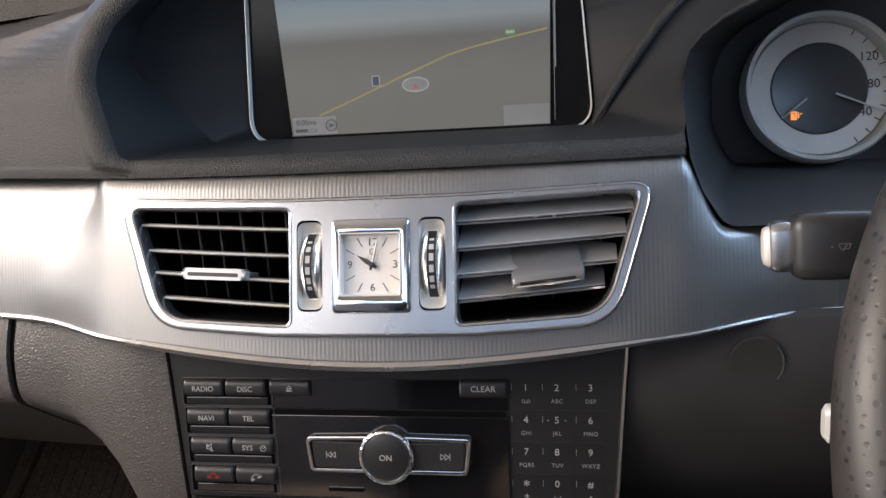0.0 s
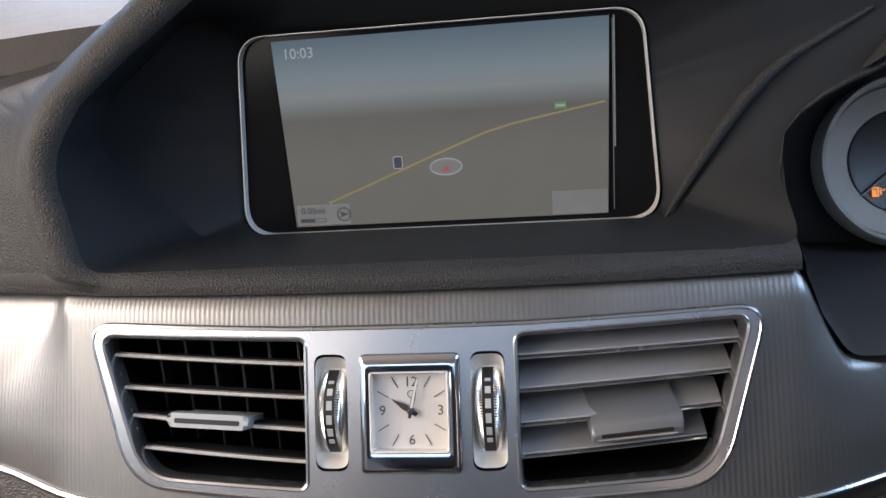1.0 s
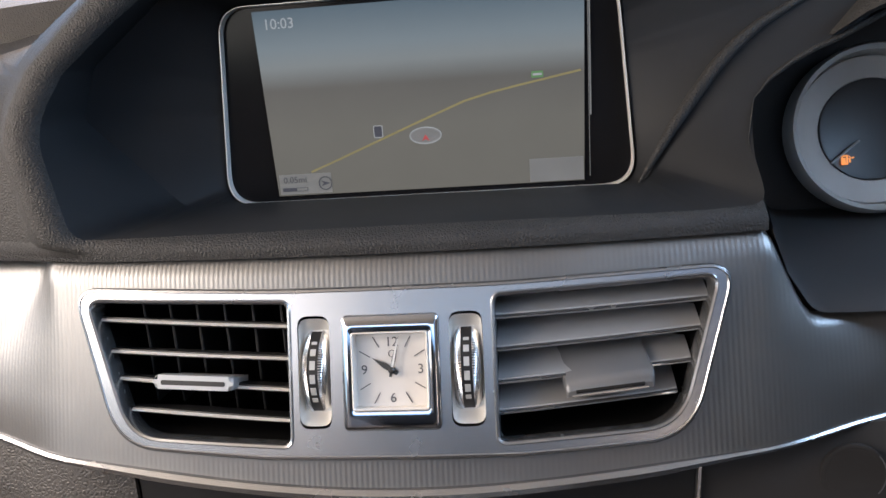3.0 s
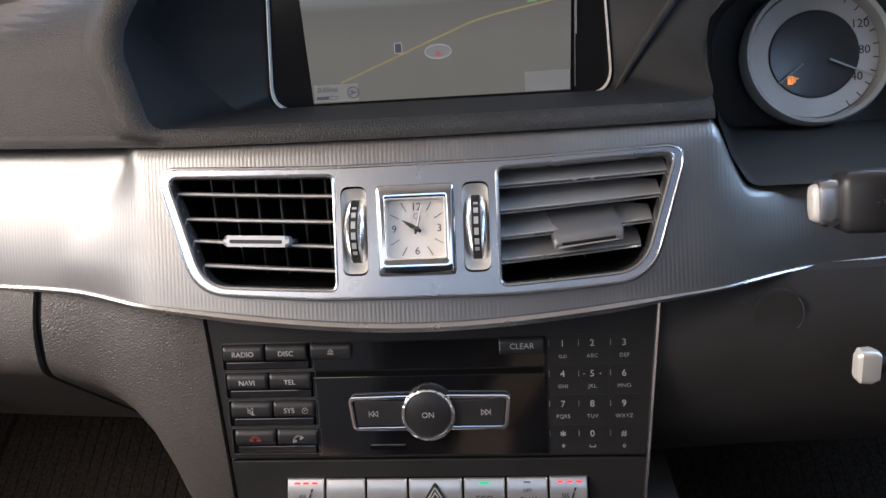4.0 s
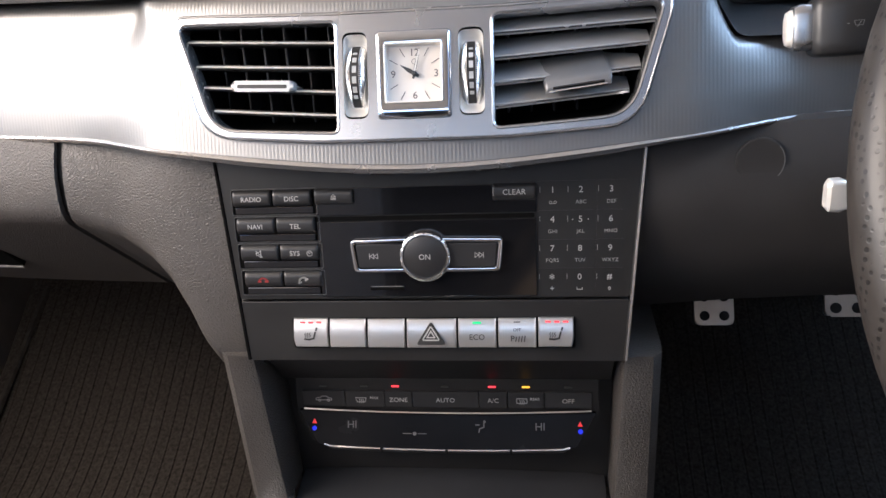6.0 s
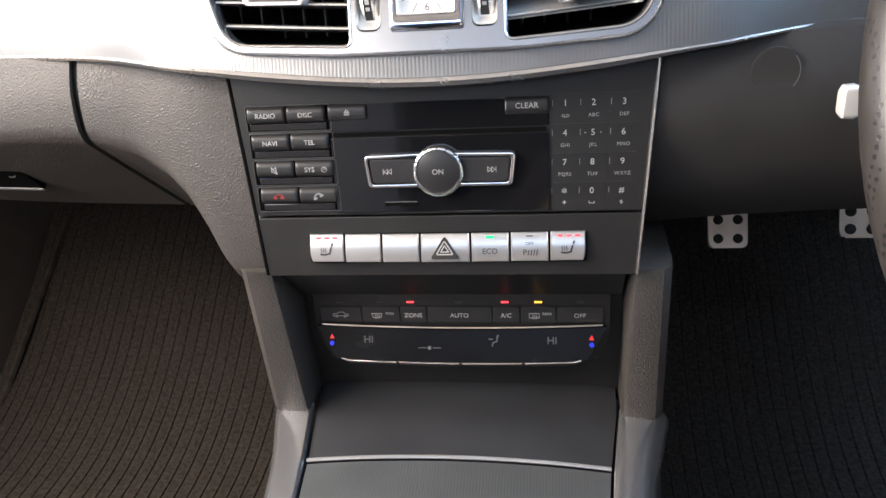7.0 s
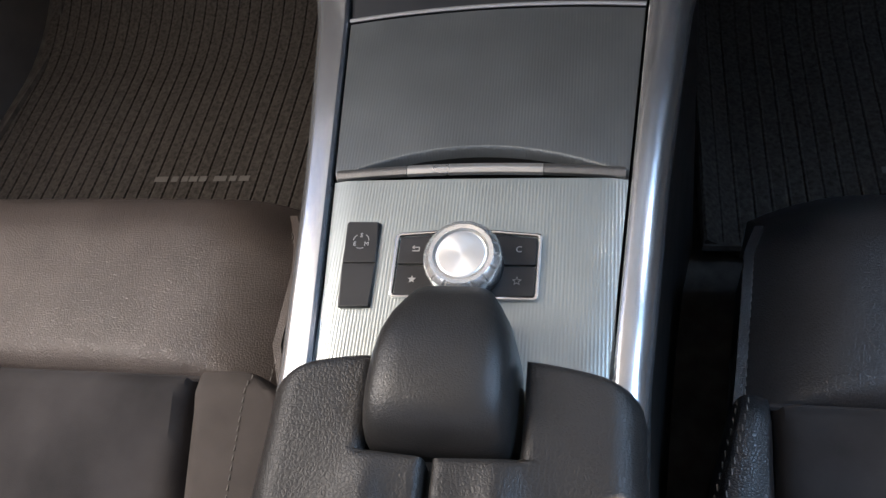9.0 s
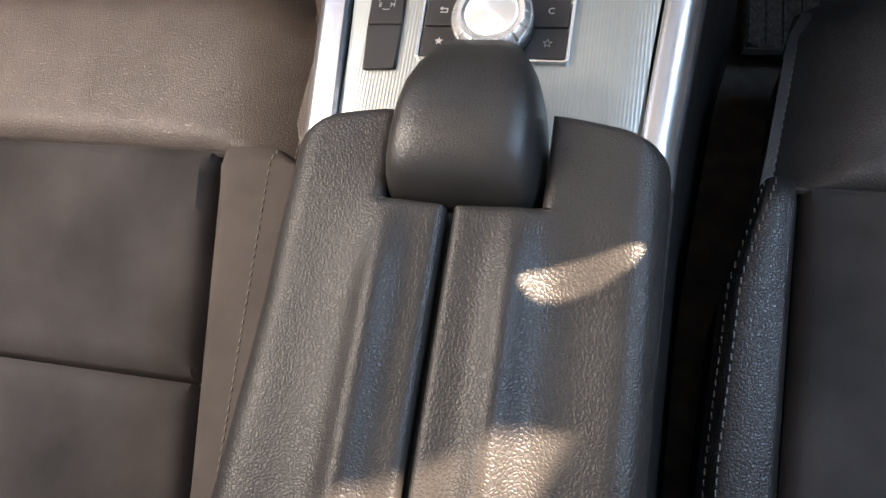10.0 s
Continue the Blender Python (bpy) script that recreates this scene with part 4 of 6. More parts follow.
label_on(k, m, "CLEAR", 0.0042)
part("key_mark", strokes([((0, -0.0022), (0, 0.0022))], 0.0003), PRINT, k, at=m @ pose(-0.0112, 0.0005, 0.0002), smooth=False)
part("disc_slot", prism(rrect(0.119, 0.0024, 0.0008), 0.0006), DARK, audio, "dark disc slot", on_face(0, 0.7048, 0.0006))
low, lm = key_cap(audio, "lower_panel", -0.0612, 0.0604, 0.6600, 0.7032, GLOSS, 0.0012, 0.0004, "gloss black lower panel")
part("card_slot", prism(rrect(0.0190, 0.0018, 0.0006), 0.0004), DARK, audio, "card slot", on_face(-0.0232, 0.6648, 0.0013))
part("slot_edge", strokes([((-0.0090, 0.0), (0.0090, 0.0))], 0.0004), PRINT_FAINT, audio, at=on_face(-0.0232, 0.6660, 0.0013), smooth=False)

# seek keys in a chrome frame and the round dial
fo = round_poly([(-0.0425, 0.0092), (-0.0405, -0.0092), (0.0405, -0.0092), (0.0425, 0.0092), (0.0, 0.0100)], [0.003, 0.003, 0.003, 0.003, 0.0], 4)
fi = round_poly([(-0.0402, 0.0072), (-0.0385, -0.0072), (0.0385, -0.0072), (0.0402, 0.0072), (0.0, 0.0080)], [0.002, 0.002, 0.002, 0.002, 0.0], 4)
fm = on_face(0, 0.6842, 0.001)
part("seek_frame", frame_ring(fo, fi, 0.0042, 0.0007), CHROME, audio, "bright chrome frame", fm)
for s in (-1, 1):
    o = round_poly([(s * 0.0120, 0.0066), (s * 0.0394, 0.0068), (s * 0.0380, -0.0068), (s * 0.0120, -0.0068)], 0.001, 2)
    k = part("seek_key", prism(o if s < 0 else o[::-1], 0.0036, 0.0005), KEY, audio, "black seek key", fm)
    tri = [poly_strokes([(s * (0.0002 + d), 0.0014), (s * (0.0002 + d), -0.0014), (s * (0.0022 + d), 0.0)], 0.0003, True) for d in (-0.0022, 0.0)]
    part("seek_symbol", join(*tri, strokes([((s * 0.0026, 0.0015), (s * 0.0026, -0.0015))], 0.0003)), PRINT, k, at=fm @ pose(s * 0.0290, 0, 0.0038), smooth=False)
dm = on_face(-0.0004, 0.6838, 0.0012)
RD = 0.0143
part("dial_ring", lathe([(RD, 0), (RD, 0.0044), (RD - 0.0004, 0.0054), (RD - 0.0012, 0.0060), (RD - 0.0020, 0.0060), (RD - 0.0025, 0.0052)], 128, lambda k, j: 0.968 if (j % 8 == 0 and 0 < k < 4) else 1.0), CHROME_SOFT, audio, "notched chrome dial ring", dm)
cap_ = part("dial_cap", lathe([(RD - 0.0025, 0.0040), (RD - 0.0026, 0.0054), (RD - 0.0034, 0.0058), (0.0005, 0.0059)], 48), KEY, audio, "black dial cap", dm)
label_on(cap_, dm, "ON", 0.0042, PRINT, 0, 0, 0.0061)

# number keypad
SUB = (("oo", "ABC", "DEF"), ("GHI", "JKL", "MNO"), ("PQRS", "TUV", "WXYZ"), ("+", "_", "<>"))
DIG = (("1", "2", "3"), ("4", "5", "6"), ("7", "8", "9"), ("*", "0", "#"))
for r in range(4):
    for c in range(3):
        xc = (0.0694, 0.0843, 0.1003)[c] - 0.0003 * r
        zc = 0.7178 - 0.0159 * r
        k, m = key_cap(audio, "key", xc - 0.0076, xc + 0.0076, zc - 0.0108, zc + 0.0050, PLASTIC, 0.0002, 0.0)
        label_on(k, m, DIG[r][c], 0.0048 if DIG[r][c] != "*" else 0.0070, PRINT, 0, 0.0030 if DIG[r][c] != "*" else 0.0018, name="numeral")
        if SUB[r][c] == "oo":
            part("symbol", join(poly_strokes(arc(-0.0012, 0, 0.0007, 0, 360, 10), 0.0003), poly_strokes(arc(0.0012, 0, 0.0007, 0, 360, 10), 0.0003), strokes([((-0.0012, -0.0007), (0.0012, -0.0007))], 0.0003)), PRINT_DIM, k, at=m @ pose(0, -0.0036, 0.0002), smooth=False)
        elif SUB[r][c] == "_":
            part("symbol", poly_strokes([(-0.0014, 0.0006), (-0.0014, -0.0004), (0.0014, -0.0004), (0.0014, 0.0006)], 0.0003), PRINT, k, at=m @ pose(0, -0.0036, 0.0002), smooth=False)
        elif SUB[r][c] == "<>":
            part("symbol", poly_strokes([(0, 0.0009), (0.0007, 0), (0, -0.0009), (-0.0007, 0)], 0.0003, True), PRINT, k, at=m @ pose(0, -0.0036, 0.0002), smooth=False)
        else:
            label_on(k, m, SUB[r][c], 0.0028 if len(SUB[r][c]) > 1 else 0.0045, PRINT_DIM if len(SUB[r][c]) > 1 else PRINT, 0, -0.0036, spread=1.1)
        part("key_mark", strokes([((0, -0.0015), (0, 0.0015))], 0.0002), PRINT_DIM, k, at=m @ pose(-0.0068, 0.0034, 0.0002), smooth=False)
        if DIG[r][c] == "5":
            part("dots", strokes([((-0.0042, 0), (-0.0040, 0)), ((0.0040, 0), (0.0042, 0))], 0.0004), PRINT, k, at=m @ pose(0, 0.0030, 0.0002), smooth=False)

# ---------------------------------------------------------------- switch strip below the radio
strip = thing("switch_strip", (0, -0.08, 0.622), "black panel with a row of silver push buttons", "switch panel")
part("face_plate", stack_plate(0.6215, 0.6572, 0.008), PLASTIC, strip, "matt black face plate", AM)
ex = (-0.0800, -0.0587, -0.0366, -0.0140, 0.0153, 0.0378, 0.0600, 0.0806)
part("button_well", prism(rrect(0.1615, 0.0180, 0.0016), 0.0004), DARK, strip, at=on_face(0.0003, 0.6386, 0.0002))
seat_sym = join(poly_strokes([(-0.0034, -0.0026), (-0.0010, -0.0028), (0.0016, -0.0022), (0.0026, 0.0012)], 0.0010), strokes([((0.0031, 0.0026), (0.0034, 0.0036))], 0.0010),
                *[poly_strokes([(-0.0030 + d, 0.0010), (-0.0036 + d, 0.0002), (-0.0028 + d, -0.0006), (-0.0034 + d, -0.0016)], 0.00035) for d in (0, 0.0013, 0.0026)])
seat_me = bpy.data.meshes.new("seat_symbol")
seat_sym.to_mesh(seat_me)
seat_sym.free()
seat_me.materials.append(PRINT_DARK)
for i in range(7):
    x0, x1 = ex[i] + 0.0005, ex[i + 1] - 0.0005
    xc = (x0 + x1) / 2
    dz = 0.0012 * (abs(xc) / 0.08) ** 2
    m = on_face(xc, 0.6386 + dz * 0.6, 0.0006) @ pose(0, 0, 0, -10)
    o = [(-(x1 - x0) / 2, -0.0084), ((x1 - x0) / 2, -0.0084), ((x1 - x0) / 2, 0.0084), (-(x1 - x0) / 2, 0.0084)]
    rr = [0.0006] * 4
    if i == 0:
        o[0] = (o[0][0] + 0.0014, o[0][1]); rr[0], rr[3] = 0.0022, 0.0012
    if i == 6:
        o[1] = (o[1][0] - 0.0014, o[1][1]); rr[1], rr[2] = 0.0022, 0.0014
    hw = (x1 - x0) / 2

    def cap_fn(u, v):
        cut = 0.0014 * max(0.0, -v) ** 3 if (i == 0 and u < 0) or (i == 6 and u > 0) else 0.0
        e = max(abs(u), abs(v))
        return (u * (hw - cut), v * 0.0084, 0.0036 - 0.0010 * v * v - 0.0016 * max(0.0, (e - 0.93) / 0.07) ** 2)
    knots = [-1, -0.965, -0.93] + lin(-0.8, 0.8, 7) + [0.93, 0.965, 1]
    bm = grid(cap_fn, knots, knots, (0, 0, -0.005))
    b = part("push_button", bm, BUTTON, strip, "satin silver push button", m)
    t = m @ pose(0, 0, 0.0037)
    if i in (0, 6):
        link("seat_symbol", seat_me, b, "dark seat heating symbol", t @ pose(0.0004 if i == 0 else 0, -0.0010, 0))
        for d in (-0.0048, 0, 0.0048):
            part("lamp", block(0.0030, 0.0010, 0.0004, 0.0002, 1), RED_LED, b, "small red lamp", t @ pose(d + 0.0005, 0.0060, 0))
    if i == 3:
        part("warning_base", prism(round_poly([(-0.0086, -0.0064), (0.0086, -0.0064), (0, 0.0072)], 0.0012, 3), 0.0006, 0.0002), RUBBER, b, "black triangle", t)
        part("warning_triangle", join(poly_strokes(round_poly([(-0.0048, -0.0036), (0.0048, -0.0036), (0, 0.0042)], 0.0006, 3), 0.0007, True), poly_strokes([(-0.0022, -0.0021), (0.0022, -0.0021), (0, 0.0015)], 0.0006, True)), PRINT, b, "pale hazard triangle", t @ pose(0, 0, 0.0007), smooth=False)
    if i == 4:
        label_on(b, t, "ECO", 0.0044, PRINT_DARK, 0, -0.0022)
        part("lamp", block(0.0048, 0.0012, 0.0004, 0.0002, 1), GREEN_LED, b, "lit green lamp", t @ pose(0, 0.0060, 0))
    if i == 5:
        label_on(b, t, "OFF", 0.0026, PRINT_DARK, 0, 0.0018)
        part("lamp", block(0.0036, 0.0006, 0.0003), PRINT_DARK, b, "unlit lamp", t @ pose(0, 0.0062, 0))
        part("parking_symbol", join(lettering("P", 0.0046), *[strokes([((0.0018 + 0.0016 * j, -0.0014), (0.0022 + 0.0016 * j, 0.0010 + 0.0002 * j))], 0.0005) for j in range(4)]), PRINT_DARK, b, at=t @ pose(-0.0026, -0.0032, 0.0001), smooth=False)

# black tube laid in the joint as its shadow
part("stack_gap", tube([Vector((-stack_half(z) - 0.0009, stack_y(z) + 0.0006, z)) for z in lin(0.622, 0.740, 12)], 0.0013, 6), DARK, dash, "joint beside the radio, its shadow painted dark")
# silver edge on the driver's side of the stack
part("stack_edge", tube([Vector((stack_half(z) + 0.0010, stack_y(z) - 0.0006, z)) for z in lin(0.622, 0.740, 12)], 0.0011, 6), CHROME_SOFT, dash, "thin bright edge beside the radio")

# ---------------------------------------------------------------- climate panel
hvac = thing("climate_panel", (0, -0.035, 0.54), "black climate control panel with lit lamps and chrome keys", "climate control")
HY = -0.042
back_o = round_poly([(-0.090, 0.5400), (0.090, 0.5400), (0.0975, 0.5600), (0.0975, 0.5960), (-0.0975, 0.5960), (-0.0975, 0.5600)], 0.003, 3)
part("face_plate", prism([(p.x, p.y - 0.566) for p in back_o], 0.010, 0.001, -0.010), PLASTIC, hvac, "black face", on_wall(0, HY, 0.566))
part("recess_roof", grid(lambda u, v: (u, HY - 0.030 * v, 0.588 + 0.033 * v), lin(-0.104, 0.104, 12), lin(0, 1, 5), (0, 0.004, 0.002)), PLASTIC, hvac, "sloping black panel above the keys")
ex = (-0.0932, -0.0645, -0.0386, -0.0206, 0.0222, 0.0404, 0.0634, 0.0932)
names = ("", "", "ZONE", "AUTO", "A/C", "", "OFF")
for i in range(7):
    x0, x1 = ex[i] + 0.0004, ex[i + 1] - 0.0004
    m = on_wall((x0 + x1) / 2, HY, 0.5736)
    k = part("key", prism(rrect(x1 - x0, 0.0112, 0.0006, 2), 0.0014, 0.0003), KEY, hvac, "black climate key", m)
    t = m @ pose(0, 0, 0.0016)
    if names[i]:
        label_on(k, t, names[i], 0.0044 if i != 3 else 0.0044, PRINT, 0, -0.0004)
    if i == 0:
        part("car_symbol", join(poly_strokes([(-0.0052, -0.0008), (-0.0050, 0.0006), (-0.0024, 0.0010), (-0.001, 0.0020), (0.0020, 0.0020), (0.0034, 0.0008), (0.0052, 0.0004), (0.0052, -0.0008)], 0.0004, True), poly_strokes(arc(-0.0028, -0.0010, 0.0008, 0, 360, 8), 0.0004), poly_strokes(arc(0.0030, -0.0010, 0.0008, 0, 360, 8), 0.0004)), PRINT, k, at=t, smooth=False)
    if i in (1, 5):
        d = -0.0026
        part("demist_symbol", join(poly_strokes([(-0.0034, 0.0014), (0.0034, 0.0014), (0.0026, -0.0016), (-0.0026, -0.0016)] if i == 1 else [(-0.0032, 0.0016), (0.0032, 0.0016), (0.0032, -0.0016), (-0.0032, -0.0016)], 0.0004, True), *[poly_strokes([(a, -0.0024), (a + 0.0005, -0.0008), (a, 0.0004)], 0.0004) for a in (-0.0012, 0, 0.0012)]), PRINT, k, at=t @ pose(d, -0.0004, 0), smooth=False)
        label_on(k, t, "MAX" if i == 1 else "REAR", 0.0026, PRINT, 0.0062 if i == 1 else 0.0056, 0.0010)
    lit = {2: RED_LED, 4: RED_LED, 5: AMBER_LED}.get(i, PRINT_DARK)
    xl = {2: -0.0312, 4: 0.0307, 5: 0.0520}.get(i, (x0 + x1) / 2)
    part("lamp", block(0.0050, 0.0014, 0.0006, 0.0003, 1), lit, k, "lit lamp" if lit is not PRINT_DARK else "unlit lamp", on_wall(xl, HY, 0.5826, 0.0006))
part("chrome_line", tube([Vector((x, HY - 0.0022 - 0.0006 * (1 - (x / 0.093) ** 2), 0.5668 - 0.0022 * (1 - (x / 0.093) ** 2))) for x in lin(-0.0925, 0.0925, 31)], 0.0009, 6), CHROME, hvac, "thin chrome line")
def slope_y(z):
    return -0.0445 - (0.5655 - z) * 0.436


def on_slope(x, z, out=0.0003):
    return basis((x, slope_y(z), z), (1, 0, 0), (0, 0.436, 1)) @ pose(0, 0, out)


def slope_fn(u, v):
    bow = 0.0022 * (1 - u * u)
    z = 0.5655 - bow - 0.0195 * v
    return (u * (0.0955 - 0.0125 * v), slope_y(z) + 0.0006 * bow, z)


part("reading_panel", grid(slope_fn, lin(-1, 1, 25), lin(0, 1, 6), (0, 0.004, 0.0)), READING, hvac, "sloping gloss black panel with readings")
for s in (-1, 1):
    label_on(hvac, on_slope(s * 0.0605, 0.5572), "HI", 0.0068, PRINT_FAINT, name="reading")
    part("warm_mark", prism([(-0.0016, -0.0012), (0.0016, -0.0012), (0, 0.0018)], 0.0004), RED_MARK, hvac, "small red triangle", on_slope(s * 0.0855, 0.5590), smooth=False)
    part("cool_mark", prism(arc(0, 0, 0.0015, 0, 330, 10), 0.0004), BLUE_MARK, hvac, "small blue mark", on_slope(s * 0.0856, 0.5550), smooth=False)
part("fan_line", strokes([((-0.0075, 0), (-0.0022, 0)), ((0.0022, 0), (0.0075, 0))], 0.0004), PRINT_FAINT, hvac, at=on_slope(-0.0195, 0.5525), smooth=False)
part("fan_dot", prism(arc(0, 0, 0.0012, 0, 330, 10), 0.0003), PRINT_FAINT, hvac, at=on_slope(-0.0195, 0.5525), smooth=False)
part("airflow_symbol", join(poly_strokes([(-0.0040, 0.0022), (-0.0010, 0.0022)], 0.0008), poly_strokes([(0.0030, 0.0038), (0.0030, 0.0004), (-0.0006, -0.0010), (-0.0012, -0.0038)], 0.0009), poly_strokes(arc(0.0036, 0.0050, 0.0007, 0, 360, 8), 0.0006)), PRINT_FAINT, hvac, "seated airflow symbol", on_slope(0.0228, 0.5565) @ Matrix.Scale(0.75, 4), smooth=False)
bx = (-0.0800, -0.0412, 0.0010, 0.0420, 0.0800)
for i in range(4):
    x0, x1 = bx[i] + 0.0006, bx[i + 1] - 0.0006
    loops = []
    for x in lin(x0, x1, 9):
        z = 0.5446 - 0.0022 * (1 - (x / 0.08) ** 2)
        tilt = 0.0018 if abs(x) > 0.076 else 0
        prof = [(-0.0440, 0.0006), (-0.0526, 0.0006), (-0.0536, -0.0002), (-0.0536, -0.0014), (-0.0520, -0.0030), (HY + 0.001, -0.0050)]
        loops.append([Vector((x, a + tilt, z + b + tilt * 0.6)) for a, b in prof])
    k = part("rocker", loft(loops, True, True, True), KEY, hvac, "black rocker key")
    part("rocker_edge", tube([Vector((x, -0.0536, 0.5449 - 0.0022 * (1 - (x / 0.08) ** 2) + (0.0012 if abs(x) > 0.076 else 0))) for x in lin(x0 + 0.0004, x1 - 0.0004, 9)], 0.0008, 6), CHROME, k, "chrome key edge")

# ---------------------------------------------------------------- pillars beside the climate panel
for s in (-1, 1):
    loops = []
    for f in lin(0, 1, 9):
        z = 0.622 - 0.114 * f
        yf = -0.0770 + 0.014 * f
        xi, xo = 0.1075 - 0.0030 * f, 0.1305 + 0.0010 * f
        pr = [(xi, HY + 0.02), (xi, yf + 0.004), (xi + 0.0012, yf + 0.001), (xi + 0.004, yf), (xo - 0.006, yf + 0.001), (xo - 0.001, yf + 0.006), (xo, yf + 0.016), (xo + 0.002, HY + 0.08)]
        loops.append([Vector((s * a, b, z)) for a, b in pr])
    part("console_pillar", loft(loops, True, True, True), LOWER_SKIN, dash, "leather-covered pillar beside the climate panel")
part("recess_back", grid(lambda u, v: (u, -0.030, 0.50 + 0.13 * v), lin(-0.106, 0.106, 6), lin(0, 1, 4), (0, 0.004, 0)), PLASTIC, dash)


# ---------------------------------------------------------------- lower dash on the passenger side
def edge_z(x):
    """Where the face turns under: level by the glove box, then falling in an arc to the foot of the stack."""
    return float(np.interp(x, [-0.233, -0.210, -0.187, -0.169, -0.157, -0.1465, -0.140, -0.132], [0.7060, 0.7045, 0.6970, 0.6850, 0.6715, 0.6505, 0.6320, 0.6190]))


def dash_face(x, v):
    """v 0..1: from the trim down the face; 1..2: round the turn and under."""
    top = lip_z(x) - 0.001
    ze = edge_z(x) + 0.006
    yt = stack_y(top) + 0.004 + 0.30 * max(0.0, -x - 0.13) ** 2 + 0.011 * sm((-x - 0.13) / 0.06)
    if v <= 1:
        z = top + (ze - top) * v
        return Vector((x, yt - 0.010 * v - 0.003 * math.sin(math.pi * v), z))
    a = (v - 1) / 1.0
    r, bend = 0.018, radians(52)
    t = min(1.0, a / 0.375) * bend
    p = Vector((x, yt - 0.010 + r, ze)) + Vector((0, -r * math.cos(t), -r * math.sin(t)))
    run = max(0.003, p.z - 0.617) / math.cos(bend)
    k = max(0.0, min(1.0, (a - 0.375) / 0.375))
    p += Vector((0, math.sin(bend), -math.cos(bend))) * (run * k)
    return p + Vector((0, 0.16, 0.02)) * max(0.0, (a - 0.75) / 0.25)


vs = lin(0, 1, 10) + [1 + i / 16 for i in range(1, 17)]
GX = -0.2190
part("lower_dash", grid(lambda u, v: dash_face(-0.1175 - (u) + 0.0115 * sm((0.742 - dash_face(-0.1175 - u, v).z) / 0.125) * max(0, 1 - u / 0.03), v), lin(0.0, 0.0993, 76), vs, (0, 0.004, 0.002)), LOWER_SKIN, dash, "grained lower dash beside the radio")
glove = thing("glove_box", (-0.45, -0.03, 0.66), "closed dark grey glove box with a silver-edged latch", "glove box")
part("door", grid(lambda u, v: dash_face(u, v), lin(-0.70, GX - 0.0032, 30), vs, (0, 0.004, 0.002)), LOWER_SKIN, glove, "grained glove box door")
part("seam_back", grid(lambda u, v: dash_face(u, v) + Vector((0, 0.0045, 0.001)), lin(GX - 0.008, GX + 0.012, 5), vs, (0, 0.002, 0.001)), PLASTIC, dash, "dark seam")
gm = basis((-0.350, 0.0120, 0.6590), (1, -0.11, 0), (0, -0.69, 0.724))
latch = part("latch", prism(round_poly([(-0.052, -0.019), (0.037, -0.019), (0.040, 0.019), (-0.052, 0.019)], 0.002, 3), 0.006, 0.001, -0.004), DARK, glove, "black recessed latch", gm)
part("latch_edge", prism(rrect(0.089, 0.0024, 0.0006), 0.0010), SLAT_GREY, latch, "bright lower edge", gm @ pose(-0.0075, -0.0180, 0.0020))
part("latch_symbol", strokes([((-0.003, 0), (0.001, 0)), ((0.001, 0), (0.003, 0.002))], 0.0008), PRINT_DIM, latch, at=gm @ pose(0.026, 0.002, 0.0024), smooth=False)


# driver's side knee panel
def knee(u, v):
    top = lip_z(u) - 0.001
    z = top - 0.117 * v
    return Vector((u, stack_y(top) + 0.006 - 0.008 * math.sin(math.pi * min(1, v * 1.6)) + 0.08 * max(0, v - 0.6) ** 1.5 * 2, z))


part("knee_panel", grid(lambda u, v: knee(stack_half(knee(0.12, v).z) + 0.0030 + u, v), [0.0, 0.004] + lin(0.02, 0.60, 14), lin(0, 1, 14), (0, 0.006, 0.002)), KNEE, dash, "smooth black knee panel")
ign = thing("ignition_switch", (0.176, -0.06, 0.715), "round black ignition switch with a thin pale rim", "ignition switch")
im = basis(knee(0.176, 0.16) + Vector((0, -0.001, 0)), (1, 0, 0), (0, 0.05, 1))
part("ring", lathe([(0.0125, -0.002), (0.0124, -0.0004), (0.0117, -0.0001), (0.0105, -0.0003)], 32), KNEE, ign, "black ring", im)
part("slot", lathe([(0.0105, -0.001), (0.0104, -0.0002), (0.001, -0.0002)], 24), KNEE, ign, "dark key slot", im)
part("rim_mark", poly_strokes(arc(0, 0, 0.0118, -40, 40, 8), 0.0004), PRINT_FAINT, ign, at=im @ pose(0, 0, 0.0003), smooth=False)

# ---------------------------------------------------------------- centre console
console = thing("centre_console", (0, -0.3, 0.2), "black centre console with silver rails and ribbed silver top", "centre console")


def half_in(y):
    return float(np.interp(y, [-0.72, -0.336, -0.2245, -0.103, -0.05], [0.070, 0.0777, 0.0866, 0.0966, 0.1035]))


def half_out(y):
    return float(np.interp(y, [-0.72, -0.34, -0.225, -0.172, -0.10, -0.05], [0.088, 0.0950, 0.1040, 0.1098, 0.1185, 0.1305]))


